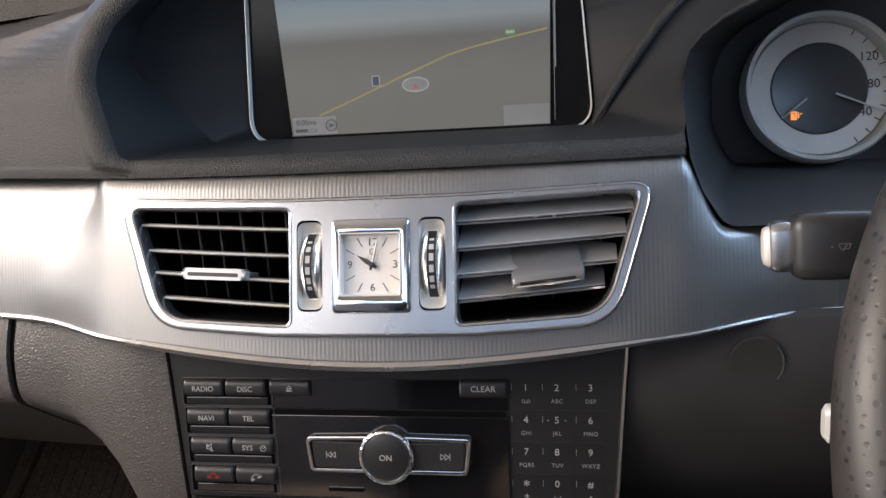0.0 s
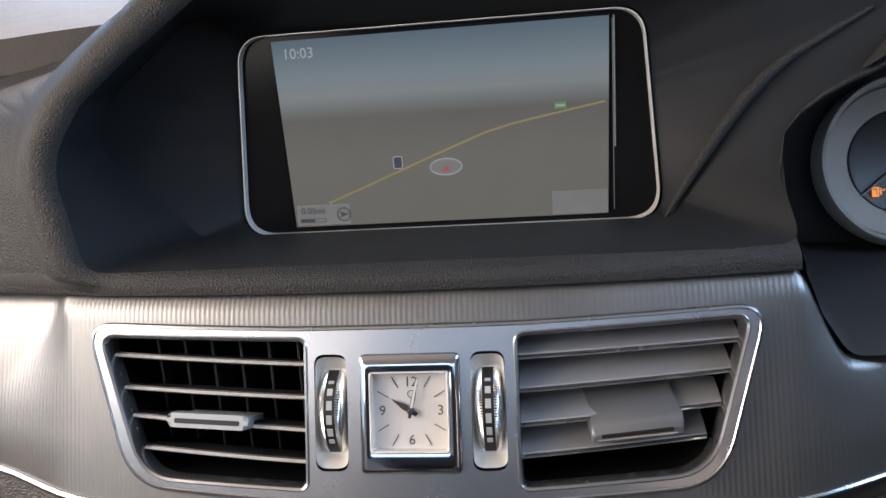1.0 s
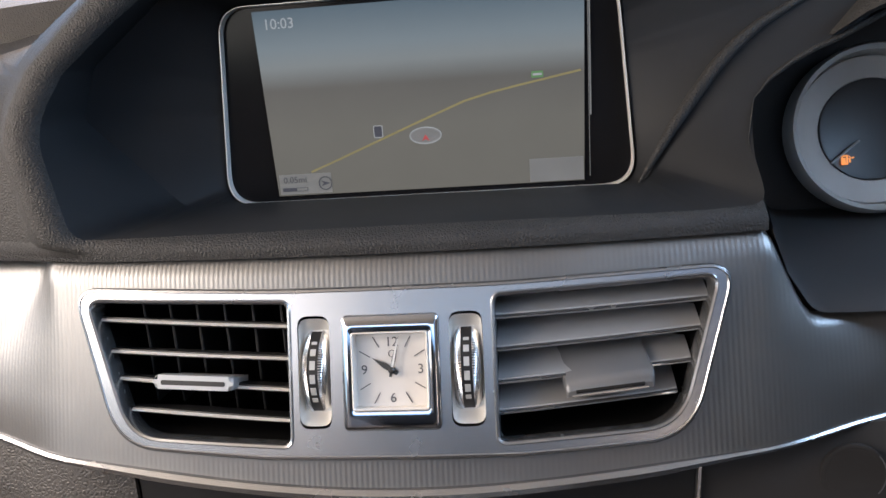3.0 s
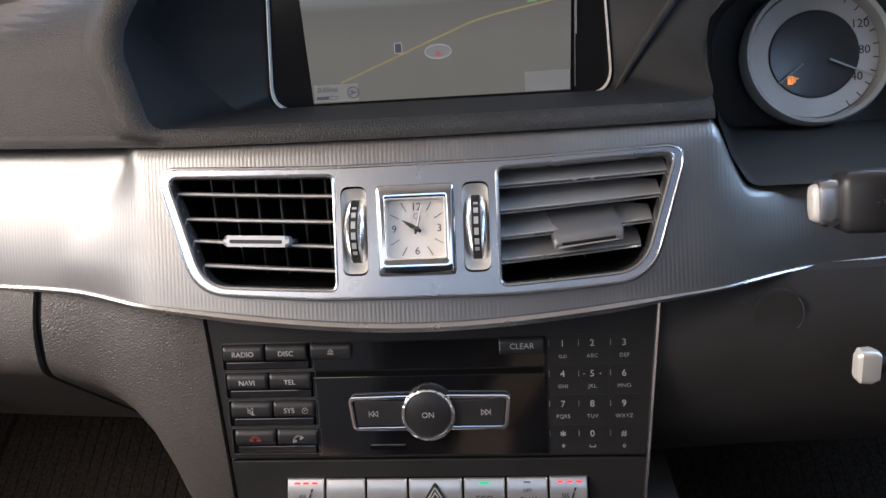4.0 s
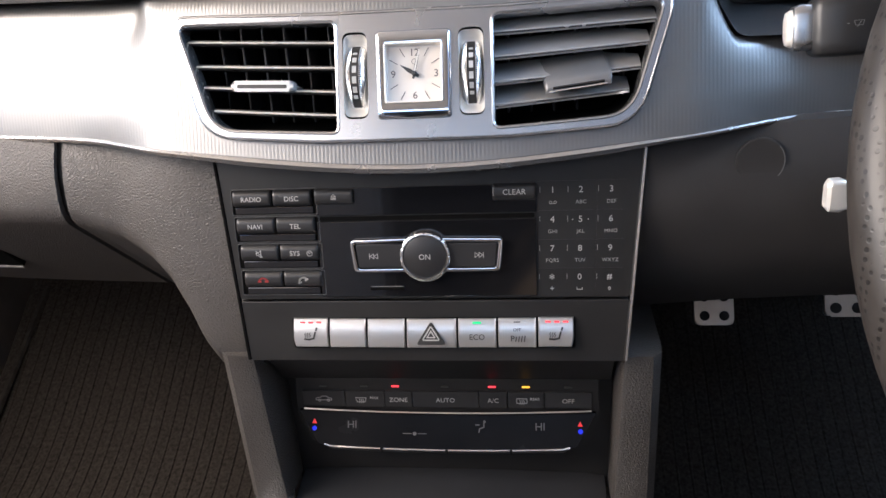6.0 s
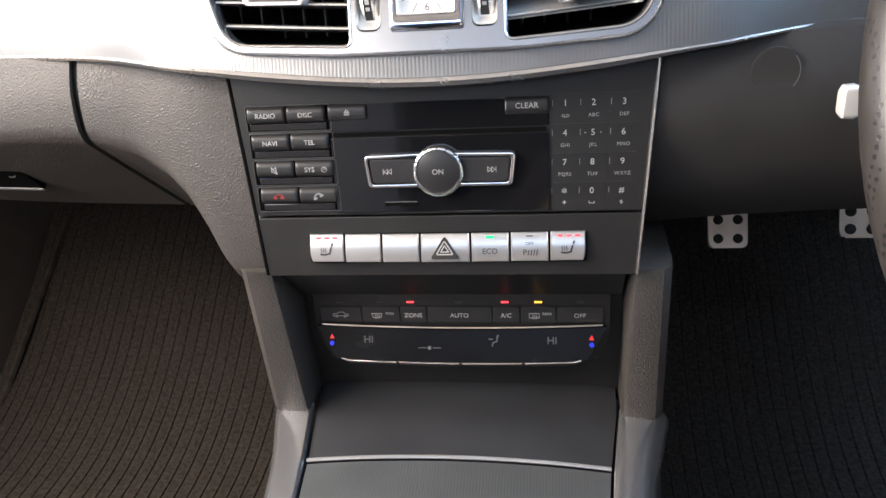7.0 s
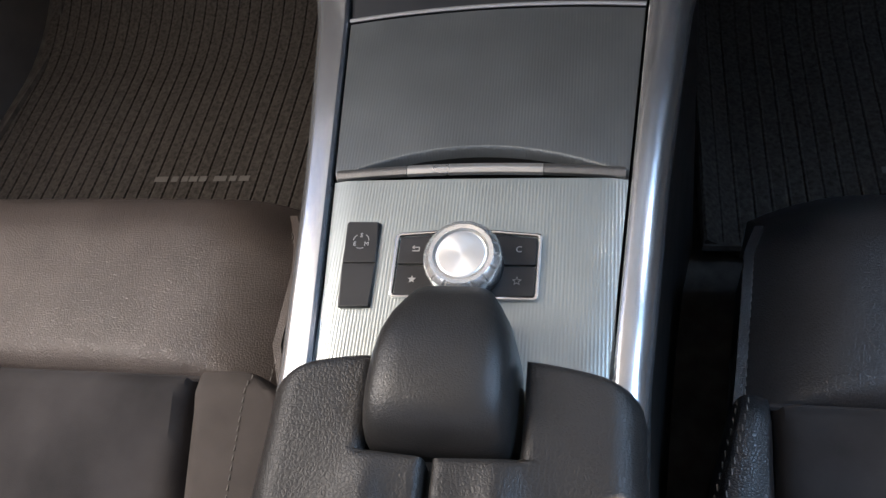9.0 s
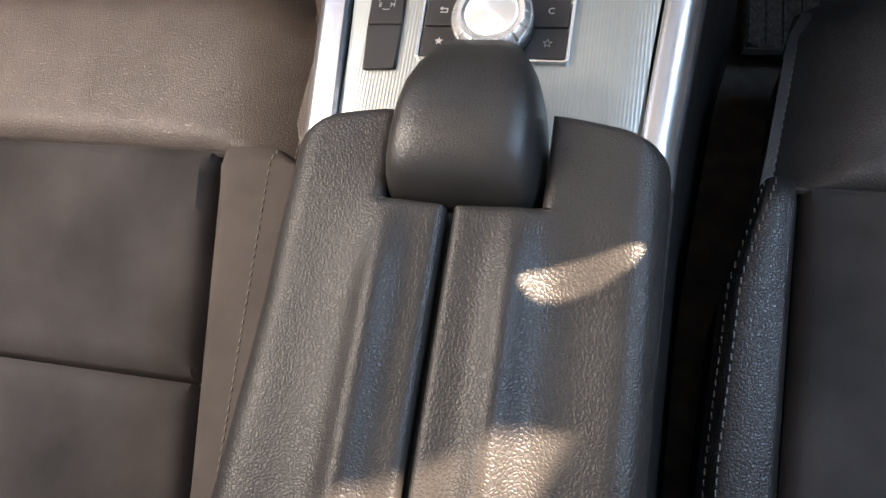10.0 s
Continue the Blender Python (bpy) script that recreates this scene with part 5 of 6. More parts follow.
for s in (-1, 1):
    loops = []
    for y in lin(-0.360, -0.052, 30):
        a, b, z = half_in(y) + 0.0008, half_out(y) + (0.0030 if s < 0 else 0.0062 - 0.0046 * (-0.052 - y) / 0.308), cons_z(y)
        pr = [(a, -0.006), (a, 0.0012), (a + 0.0018, 0.0032), (b - 0.0075, 0.0026), (b - 0.0045, 0.0016), (b - 0.0012, -0.0030), (b, -0.0075), (b - 0.001, -0.016), (a, -0.012)]
        if s > 0:
            w = b - a
            pr[2:7] = [(a + 0.06 * w, 0.0026), (a + 0.20 * w, 0.0034), (a + 0.40 * w, 0.0032), (a + 0.60 * w, 0.0022), (a + 0.78 * w, 0.0002), (a + 0.91 * w, -0.0034), (b, -0.0095)]
        loops.append([Vector((s * p, y, z + q)) for p, q in pr])
    part("side_rail", loft(loops, True, True, True), RAIL, console, "satin silver side rail")
    part("side_wall", grid(lambda u, v: (s * (half_out(u) + 0.0015 + 0.018 * v), u, cons_z(u) - 0.010 - (cons_z(u) - 0.205) * v), lin(-0.72, 0.10, 16), lin(0, 1, 6), (-s * 0.004, 0, 0)), PLASTIC, console, "black console side")


def console_sheet(y0, y1, mat, label, name, lift=0.0, nx=17, ny=9, bow0=0.0, bow1=0.0, crown=0.0016):
    def fn(u, v):
        yy = y0 + (y1 - y0) * v
        y = yy + (bow0 * (1 - v) + bow1 * v) * (1 - u * u)
        h = half_in(yy) - 0.0012
        e = 0.0015 * max(0.0, abs(u) - 0.97) / 0.03
        return (u * h, y, cons_z(y) + lift + crown * (1 - u * u) - e)
    return part(name, grid(fn, lin(-1, 1, nx), lin(0, 1, ny), (0, 0, -0.004)), mat, console, label)


COVER = material("smooth dark grey cover", (0.042, 0.044, 0.049), 0.40, 0.35, vary=0.08, grain=0.05, gscale=1500)
console_sheet(-0.1015, -0.0305, COVER, "smooth dark grey front tray cover", "front_cover", 0.0, bow0=0.0040)
strip_pts = [Vector((u * (half_in(-0.103) - 0.001), -0.103 + 0.0042 * (1 - u * u), cons_z(-0.103 + 0.0042 * (1 - u * u)) + 0.0012 + 0.0016 * (1 - u * u))) for u in lin(-1, 1, 31)]
part("cover_strip", tube(strip_pts, 0.0013, 6), SLAT_GREY, console, "thin bright strip")
LID_RIB = material("fine-ribbed grey lid", (0.175, 0.188, 0.195), 0.33, 0.7, vary=0.05, ribs=0.19, pitch=0.0019, grain=0.05, gscale=900)


def lid_fn(u, v):
    yy = -0.2235 + 0.1185 * v
    y = yy + 0.0042 * v * (1 - u * u)
    h = half_in(yy) - 0.0012
    dip = 0.0
    edge = -0.2235 + 0.0035 + 0.0165 * max(0.0, 1 - (u / 0.92) ** 2)
    if y < edge:
        dip = 0.0095 * sm((edge - y) / 0.0048)
    return (u * h, y, cons_z(y) + 0.0016 * (1 - u * u) - dip)


part("roller_lid", grid(lid_fn, lin(-1, 1, 97), lin(0, 0.3, 90) + lin(0.32, 1, 16), (0, 0, -0.003)), LID_RIB, console, "grey ribbed roller lid with a finger recess")
hp = lambda u: Vector((u, -0.2185 - 0.0006 - 0.0035 * (u / 0.083) ** 2, cons_z(-0.2185) + 0.0012 + 0.0010 * (1 - (u / 0.083) ** 2)))
for a, b, mat, nm in ((-0.0835, -0.0408, SILVER_RIB, "lid_edge"), (-0.0405, 0.0385, BUTTON, "lid_handle"), (0.0388, 0.0840, SILVER_RIB, "lid_edge")):
    loops = []
    for u in lin(a, b, 13):
        o = hp(u)
        loops.append([o + Vector((0, p, q)) for p, q in ((0.0032, -0.002), (0.0030, 0.0002), (0.0014, 0.0012), (-0.0014, 0.0010), (-0.0030, -0.0004), (-0.0030, -0.003))])
    part(nm, loft(loops, True, True, True), mat, console, "bright lid handle" if nm == "lid_handle" else "ribbed silver lid edge")
REAR_RIB = material("ribbed silver console plate", (0.40, 0.43, 0.42), 0.36, 0.75, vary=0.04, ribs=0.20, pitch=0.0019, grain=0.04, gscale=900)
console_sheet(-0.46, -0.2258, REAR_RIB, "ribbed silver console plate", "rear_plate", 0.0002, 21, 12, crown=0.0010)
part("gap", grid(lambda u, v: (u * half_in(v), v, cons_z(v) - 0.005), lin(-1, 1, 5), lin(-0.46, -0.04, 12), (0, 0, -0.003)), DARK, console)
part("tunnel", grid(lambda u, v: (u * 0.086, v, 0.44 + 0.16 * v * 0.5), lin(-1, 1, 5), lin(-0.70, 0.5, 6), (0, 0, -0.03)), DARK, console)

# controller knob with its key plate
ctl = thing("controller", (0, -0.28, 0.475), "round silver controller knob on a black key plate", "controller")
km = on_cons(0, -0.2798, 0.0016)
po = round_poly([(-0.0408, 0.0182), (-0.0402, -0.0205), (0.0402, -0.0205), (0.0408, 0.0182), (0, 0.0215)], [0.003, 0.003, 0.003, 0.003, 0.03], 4)
pi_ = round_poly([(-0.0390, 0.0166), (-0.0385, -0.0190), (0.0385, -0.0190), (0.0390, 0.0166), (0, 0.0199)], [0.002, 0.002, 0.002, 0.002, 0.03], 4)
part("key_frame", frame_ring(po, pi_, 0.0024, 0.0006), CHROME, ctl, "bright chrome frame", km)
for s in (-1, 1):
    for r, (y0, y1) in enumerate(((-0.0186, -0.0014), (-0.0004, 0.0172))):
        o = round_poly([(s * 0.002, y0), (s * 0.0380, y0), (s * 0.0380, y1 - 0.0016 * r), (s * 0.002, y1 + 0.0014 * r)], 0.0006, 2)
        k = part("key", prism(o if s > 0 else o[::-1], 0.0020, 0.0005), KEY, ctl, "flat black key", km)
        t = km @ pose(s * 0.0285, (y0 + y1) / 2, 0.0022)
        if (s, r) == (1, 1):
            label_on(k, t, "C", 0.0050)
        elif (s, r) == (-1, 1):
            part("back_symbol", join(poly_strokes([(-0.0018, 0.0010), (0.0020, 0.0010), (0.0020, -0.0012), (-0.0016, -0.0012)], 0.0005), strokes([((-0.0018, 0.0010), (-0.0010, 0.0018)), ((-0.0018, 0.0010), (-0.0010, 0.0002))], 0.0005)), PRINT, k, at=t, smooth=False)
        else:
            star = [((0.0024 if i % 2 == 0 else 0.0010) * math.sin(math.pi * i / 5), (0.0024 if i % 2 == 0 else 0.0010) * math.cos(math.pi * i / 5)) for i in range(10)]
            part("star_symbol", prism(star[::-1], 0.0003) if s < 0 else poly_strokes(star, 0.0003, True), PRINT if s < 0 else PRINT_DIM, k, at=t, smooth=False)
nm_ = on_cons(0.0005, -0.2815, 0.002)
part("knob_base", lathe([(0.0205, 0), (0.0205, 0.004), (0.0185, 0.006)], 48), PLASTIC, ctl, "black knob base", nm_)
KNOB_RING = material("bright satin knob ring", (0.88, 0.88, 0.87), 0.24, 0.85, vary=0.03)
part("knob_ring", lathe([(0.0186, 0.005), (0.0208, 0.008), (0.0211, 0.013), (0.0200, 0.0158), (0.0172, 0.0178), (0.0150, 0.0176), (0.0142, 0.0140)], 160, lambda k, j: 0.968 if (j % 10 == 0 and 0 < k < 5) else 1.0), KNOB_RING, ctl, "notched silver ring", nm_)
SPUN = material("spun aluminium cap", (0.90, 0.90, 0.89), 0.34, 0.75, vary=0.03)
spun_turn = SPUN.node_tree.nodes.new("ShaderNodeTangent")
spun_turn.direction_type, spun_turn.axis = "RADIAL", "Z"
SPUN.node_tree.links.new(spun_turn.outputs[0], SPUN.node_tree.nodes["Principled BSDF"].inputs["Tangent"])
SPUN.node_tree.nodes["Principled BSDF"].inputs["Anisotropic"].default_value = 0.75
part("knob_cap", lathe([(0.0136, 0.0130), (0.0136, 0.0162), (0.0131, 0.0168), (0.0122, 0.0170), (0.0005, 0.0170)], 48), SPUN, ctl, "spun silver cap", nm_)

mode = thing("mode_switch", (-0.06, -0.28, 0.473), "slim black rocker switch beside the controller", "switch")
mo = [(-0.0716, -0.2542), (-0.0515, -0.2544), (-0.0501, -0.3054), (-0.0689, -0.3061)]
mc = on_cons(-0.0606, -0.2800, 0.0008)
mpts = [Vector((x + 0.0606, (y + 0.2800) / math.cos(math.atan(0.1586)))) for x, y in mo]
part("frame", prism(round_poly(mpts[::-1], 0.0012, 2), 0.0014, 0.0004), PLASTIC, mode, "black frame", mc)
up_ = [mpts[0].lerp(mpts[1], 0.05), mpts[0].lerp(mpts[1], 0.95), mpts[1].lerp(mpts[2], 0.49), mpts[0].lerp(mpts[3], 0.49)]
dn_ = [mpts[0].lerp(mpts[3], 0.51), mpts[1].lerp(mpts[2], 0.51), mpts[3].lerp(mpts[2], 0.95), mpts[3].lerp(mpts[2], 0.05)]
ku = part("key", prism(round_poly(up_[::-1], 0.0008, 2), 0.0024, 0.0005), KEY, mode, "upper key", mc)
part("key", prism(round_poly(dn_[::-1], 0.0008, 2), 0.0024, 0.0005), KEY, mode, "blank lower key", mc)
part("mode_ring", join(*[poly_strokes(arc(0, 0, 0.0046, a, a + 46, 5), 0.0004) for a in (7, 127, 247)]), PRINT, ku, at=mc @ pose(-0.0005, 0.0135, 0.0026), smooth=False)
for tx, ax, ay in (("S", 0, 0.0034), ("E", -0.0034, -0.002), ("M", 0.0036, -0.002)):
    label_on(ku, mc @ pose(-0.0005, 0.0135, 0.0028), tx, 0.0036, PRINT, ax, ay)

# padded palm rest
palm = thing("palm_rest", (0.004, -0.36, 0.47), "padded black leather palm rest behind the controller", "palm rest")
loops = []
PX = 0.0015
for (y, hw, zt, zb) in ((-0.3105, 0.0188, 0.4935, 0.474), (-0.3110, 0.0203, 0.4990, 0.470), (-0.3128, 0.0213, 0.5025, 0.468), (-0.3200, 0.0254, 0.5070, 0.467), (-0.3290, 0.0300, 0.5105, 0.466), (-0.3400, 0.0336, 0.5130, 0.465),
                        (-0.3520, 0.0350, 0.5140, 0.465), (-0.3660, 0.0354, 0.5130, 0.464), (-0.3760, 0.0353, 0.5105, 0.463), (-0.3830, 0.0348, 0.5060, 0.463), (-0.3875, 0.0338, 0.5000, 0.463), (-0.3905, 0.0320, 0.4920, 0.463), (-0.3920, 0.0295, 0.4820, 0.464)):
    lp = []
    for i in range(36):
        a = math.pi * i / 35
        c, s_ = math.cos(a), math.sin(a)
        lp.append(Vector((PX + hw * (abs(c) ** 0.42) * (1 if c > 0 else -1), y, zb + (zt - zb) * (s_ ** 0.36 if s_ > 0 else 0))))
    loops.append(lp)
part("pad", loft(loops, True, True, True), LEATHER, palm, "padded black leather")
part("trim_edge", tube([Vector((PX - 0.016, -0.3100, 0.4935)), Vector((PX, -0.3088, 0.4945)), Vector((PX + 0.016, -0.3100, 0.4935))], 0.0011, 6), CHROME_SOFT, palm, "thin bright front edge")


# ---------------------------------------------------------------- split armrest
def arm_z(y):
    return 0.495 + 0.13 * (y + 0.344)


arm = thing("armrest", (0.005, -0.55, 0.40), "split black leather armrest with two padded lids", "armrest")
def lid_side(s):
    """One padded lid, from its front edge back; u runs from the gap to the outer side."""
    gap = 0.0018 - 0.0022 * s
    xn = 0.0362 + 0.0026 * s

    def inner_x(y):
        return gap + (xn - gap) * sm((y + 0.3945) / 0.0030)

    def outer_x(y):
        r = 0.013
        f = max(0.0, min(1.0, (y + 0.3462 + r) / r))
        return 0.0890 + 0.0035 * s + (0.004 * sm((-0.37 - y) / 0.05) + 0.005 * sm((-0.41 - y) / 0.15) if s < 0 else 0.0) - r * (1 - math.sqrt(1 - f * f * 0.97))

    def front_y(x):
        return -0.3462 - 0.0080 * max(0.0, (x - 0.040) / 0.045) ** 1.3

    us = [0.0, 0.003, 0.008, 0.016, 0.03, 0.05] + lin(0.08, 0.86, 30) + [0.89, 0.92, 0.945, 0.965, 0.98, 0.99, 1.0]
    vs_ = [0.0, 0.0006, 0.0015, 0.003, 0.005, 0.008, 0.012] + lin(0.017, 0.036, 6) + lin(0.038, 0.0445, 5) + lin(0.0450, 0.0486, 13) + lin(0.0492, 0.0535, 6) + lin(0.056, 0.35, 40)

    def fn(u, v):
        y0 = -0.3462 - v
        xi, xo = inner_x(y0), outer_x(y0)
        x = xi + (xo - xi) * u
        y = front_y(x) - v
        d_in = x - gap if y0 < -0.3915 else 1.0
        d_notch = math.hypot(max(0.0, x - xn), max(0.0, -0.3915 - y0))
        drop = 0.0
        for d, r in ((d_in, 0.0045), (xo - x, 0.016), (v, 0.006), (d_notch, 0.0055)):
            q = 1 - min(1.0, d / r)
            drop = max(drop, r * (1 - math.sqrt(max(0.0, 1 - q * q)))) if r == 0.0055 else drop + r * (1 - math.sqrt(max(0.0, 1 - q * q)))
        back = sm((-0.378 - y) / 0.06)
        if s < 0:
            drop += 0.008 * max(0.0, 1 - (xo - x) / 0.050) ** 2 * back
        ridge = 0.0060 * math.exp(-((x - 0.030) / 0.0085) ** 2) * back
        dish = -0.0035 * math.exp(-((x - 0.056) / 0.018) ** 2) * back
        return Vector((0.0010 + s * x, y, arm_z(y) + 0.001 + ridge + dish - drop))
    bm = grid(fn, us, vs_, (0, 0, -0.045))
    return part("lid", bm, ARM_LEATHER, arm, "padded black leather lid")


lid_side(-1)
lid_side(1)
part("gap_strip", loft([[Vector((x, y, arm_z(y) - 0.012 + d)) for x, d in ((-0.0045, -0.03), (0.0065, -0.03), (0.0065, 0), (-0.0045, 0))] for y in (-0.3900, -0.70)], True, True, True), PLASTIC, arm, "black strip between the lids")
part("box", slab(-0.080, 0.089, -0.70, -0.405, 0.22, 0.455), PLASTIC, arm, "black storage box")


# ---------------------------------------------------------------- seats
def seat_z(y):
    if y > -0.307:
        f = (y + 0.307) / 0.195
        return 0.380 + 0.006 * math.sin(math.pi * min(1, max(0, f))) - 0.058 * max(0.0, (f - 0.52) / 0.48) ** 2.2
    return 0.380 + 0.26 * max(y, -0.62) + 0.26 * 0.307


def seat(s):
    """s = -1: passenger's, 1: driver's. Built in place round x = s * 0.40."""
    st = thing("car_seat", (s * 0.40, -0.45, 0.20), "black leather seat with suede centre panel and pale stitching" if s < 0 else "black leather driver's seat with pale double stitching", "car seat", "front seats")
    hide = SEAT_LIT if s < 0 else SEAT_SHADED
    seam, outer_x = (0.2000, 0.655) if s < 0 else (0.1672, 0.630)

    def inner(y):
        if s < 0:
            return 0.1465 + 0.022 * sm((y + 0.215) / 0.06)
        return float(np.interp(y, [-0.72, -0.46, -0.365, -0.307, -0.189, -0.15], [0.120, 0.1235, 0.1290, 0.1450, 0.1600, 0.176]))

    def foot(y):
        """The bolster's inner edge; the passenger's goes on under the armrest."""
        return inner(y) - (0.034 * sm((-0.300 - y) / 0.03) if s < 0 else 0.0)

    def seam_x(y):
        return seam - (0.10 * max(0.0, min(0.22, -0.307 - y)) if s < 0 else 0.012 * max(0.0, min(0.2, -0.307 - y)))

    def panel(name, x0, x1, y0, y1, mat, label, tuck=0.012, roll=0.0, nx=22, ny=22, crown=0.0):
        def fn(u, v):
            y = y0 + (y1 - y0) * v
            xa = x0(y) if callable(x0) else x0
            x = xa + (x1 - xa) * u
            du = min(u, 1 - u) * (x1 - xa)
            dv = min(v, 1 - v) * (y1 - y0)
            e = (1 - min(1.0, du / 0.016)) ** 2
            if roll and u < 0.5:
                e = 2.4 * (1 - min(1.0, du / 0.070)) ** 2
            elif u < 0.5:
                e = 1.7 * (1 - min(1.0, du / 0.012)) ** 2
            g = (1 - min(1.0, dv / 0.014)) ** 2 if not (roll and v > 0.5) else 0
            z = seat_z(y) + crown * math.sin(math.pi * u) - tuck * max(e, g)
            return (s * x, y, z)
        us = [0, 0.004, 0.012, 0.025, 0.045, 0.07] + lin(0.1, 0.9, nx) + [0.93, 0.955, 0.975, 0.988, 0.996, 1]
        vs_ = [0, 0.01, 0.025, 0.05, 0.08] + lin(0.11, 0.89, ny) + [0.92, 0.95, 0.975, 0.99, 1]
        return part(name, grid(fn, us, vs_, (0, 0, -0.05)), mat, st, label)

    front = panel("front_roll", lambda y: inner(y) + 0.003, outer_x, -0.3055, -0.112, hide, "smooth leather front roll", roll=1.0, crown=0.004)
    # inner bolster
    def bol(u, v):
        y = -0.3045 - 0.42 * v
        x = foot(y) + (seam_x(y) - foot(y)) * u
        d = 0.006 * math.sin(math.pi * min(1.0, max(0.0, u)) ** 0.8) + 0.004 - 0.010 * (1 - min(1, v * 30)) - 0.018 * (1 - min(1, (1 - u) / 0.16)) ** 2
        d -= 0.016 * (1 - min(1, u / 0.22)) ** 2
        return (s * x, y, seat_z(y) + d)
    part("inner_bolster", grid(bol, lin(0, 1, 28), [0, 0.004, 0.01, 0.02, 0.035] + lin(0.06, 1, 20), (0, 0, -0.06)), SUEDE_BROWN if s < 0 else hide, st, "brown-black suede side bolster" if s < 0 else "leather side bolster")
    if s < 0:
        for (y0, y1) in ((-0.4540, -0.3065), (-0.715, -0.4570)):
            panel("centre_panel", lambda y: seam_x(y) + 0.001, 0.60, y0, y1, SUEDE, "black suede centre panel", tuck=0.008)
    else:
        panel("centre_panel", lambda y: seam_x(y) + 0.001, 0.60, -0.70, -0.3065, SUEDE, "black suede centre panel", tuck=0.008)
    # side of the cushion
    part("side_cover", grid(lambda u, v: (s * (foot(u) + (0.002 if s > 0 else -0.004) + 0.010 * v), u, seat_z(u) - (0.018 if s > 0 else 0.006) - 0.12 * v), lin(-0.72, -0.165, 20), [0, 0.08, 0.2, 0.5, 1], (s * 0.006, 0, 0)), hide, st, "leather cushion side")
    part("base", slab(min(s * 0.17, s * 0.64), max(s * 0.17, s * 0.64), -0.72, -0.19, 0.20, 0.278), PLASTIC, st, "black seat base", )
    # stitching as short threads
    stitch_x = [0.0065] if s < 0 else [0.0030, 0.0085]
    for sx in stitch_x:
        lines = bmesh.new()
        for i in range(90):
            y = -0.17 - i * 0.0058
            z = (Vector(bol((inner(y) + sx - foot(y)) / (seam_x(y) - foot(y)), (-0.3045 - y) / 0.42)).z if y < -0.309 else seat_z(y) - 0.0288 * (1 - min(1.0, max(0.0, sx - 0.003) / 0.070)) ** 2 + 0.0008)
            cx, cy, cz = s * (inner(y) + sx), y, z + 0.0004
            ring = [[lines.verts.new((cx + a * 0.00035, cy + e * 0.0018, cz + b * 0.00035)) for a, b in ((-1, -1), (1, -1), (1, 1), (-1, 1))] for e in (-1, 1)]
            for q in range(4):
                lines.faces.new((ring[0][q], ring[0][(q + 1) % 4], ring[1][(q + 1) % 4], ring[1][q]))
            lines.faces.new(ring[0])
            lines.faces.new(ring[1])
        tagged(part("stitching", lines, STITCH, st, smooth=False), "pale thread", kind="stuff")
    # welt between front roll and the panels
    part("cross_welt", tube([Vector((s * x, -0.3060, seat_z(-0.306) - 0.0105)) for x in lin(inner(-0.306) + 0.006, 0.60, 12)], 0.0022, 6), SUEDE, st, "leather welt")
    # backrest
    loops = []
    for f in lin(0, 1, 8):
        z = 0.34 + 0.58 * f
        y = -0.70 - 0.22 * f
        w = 0.235 - 0.05 * f * f
        cx = s * 0.40
        loops.append([Vector((cx - w, y - 0.02, z)), Vector((cx - w * 0.7, y + 0.01, z)), Vector((cx, y, z)), Vector((cx + w * 0.7, y + 0.01, z)), Vector((cx + w, y - 0.02, z)), Vector((cx + w, y - 0.12, z)), Vector((cx, y - 0.13, z)), Vector((cx - w, y - 0.12, z))])
    part("backrest", loft(loops, True, True, True), hide, st, "leather backrest")
    return st


seat(-1)
seat(1)


# ---------------------------------------------------------------- floor mats
def floor_mat(s):
    mt = thing("floor_mat", (s * 0.38, 0.15, 0.20), "black ribbed carpet mat with a small grey woven badge", "floor mat", "floor mats")
    x0, x1, pitch = 0.155, 0.690, 0.0157
    n = int((x1 - x0) / pitch)
    us = []
    for i in range(n):
        a = x0 + i * pitch
        us += [(a, 0.0003), (a + pitch * 0.05, 0.0003), (a + pitch * 0.09, 0.0020), (a + pitch * 0.16, 0.0021), (a + pitch * 0.24, 0.0012), (a + pitch * 0.62, 0.0013), (a + pitch * 0.88, 0.0012), (a + pitch * 0.95, 0.0008)]
    vs_ = lin(-0.08, 0.18, 10) + lin(0.20, 0.42, 14) + lin(0.45, 0.58, 5)
    def fn(u, v):
        x, h = u
        bend = 0.10 * (x - 0.155) * max(0.0, v)
        return (s * (x + bend), v, floor_z(v) + 0.010 + h + 0.02 * sm((0.19 - x) / 0.04))
    ob = part("carpet", grid(fn, us, vs_, (0, 0, -0.006)), MAT_CARPET, mt, "ribbed black pile", smooth=False)
    bx0 = -0.440 if s < 0 else 0.318
    bars = [(0.0, 0.017), (0.021, 0.030), (0.034, 0.042), (0.046, 0.052), (0.056, 0.066), (0.074, 0.090), (0.093, 0.102), (0.105, 0.118)]
    for a, b in bars:
        part("badge_bar", strokes([((a + 0.0042, 0), (b - 0.0042, 0))], 0.0078), BAR_THREAD, mt, "grey woven bar", Matrix.Translation((bx0, 0.0150, floor_z(0.015) + 0.0128)), smooth=False)
    part("edging", tube([Vector((s * x1, 0.56, floor_z(0.56) + 0.012)), Vector((s * x1, 0.28, 0.207)), Vector((s * x1, -0.08, 0.207)), Vector((s * x0, -0.08, 0.215)), Vector((s * x0, 0.28, 0.215)), Vector((s * x0, 0.56, floor_z(0.56) + 0.012))], 0.005, 6), CARPET, mt, "bound edge")


floor_mat(-1)
floor_mat(1)

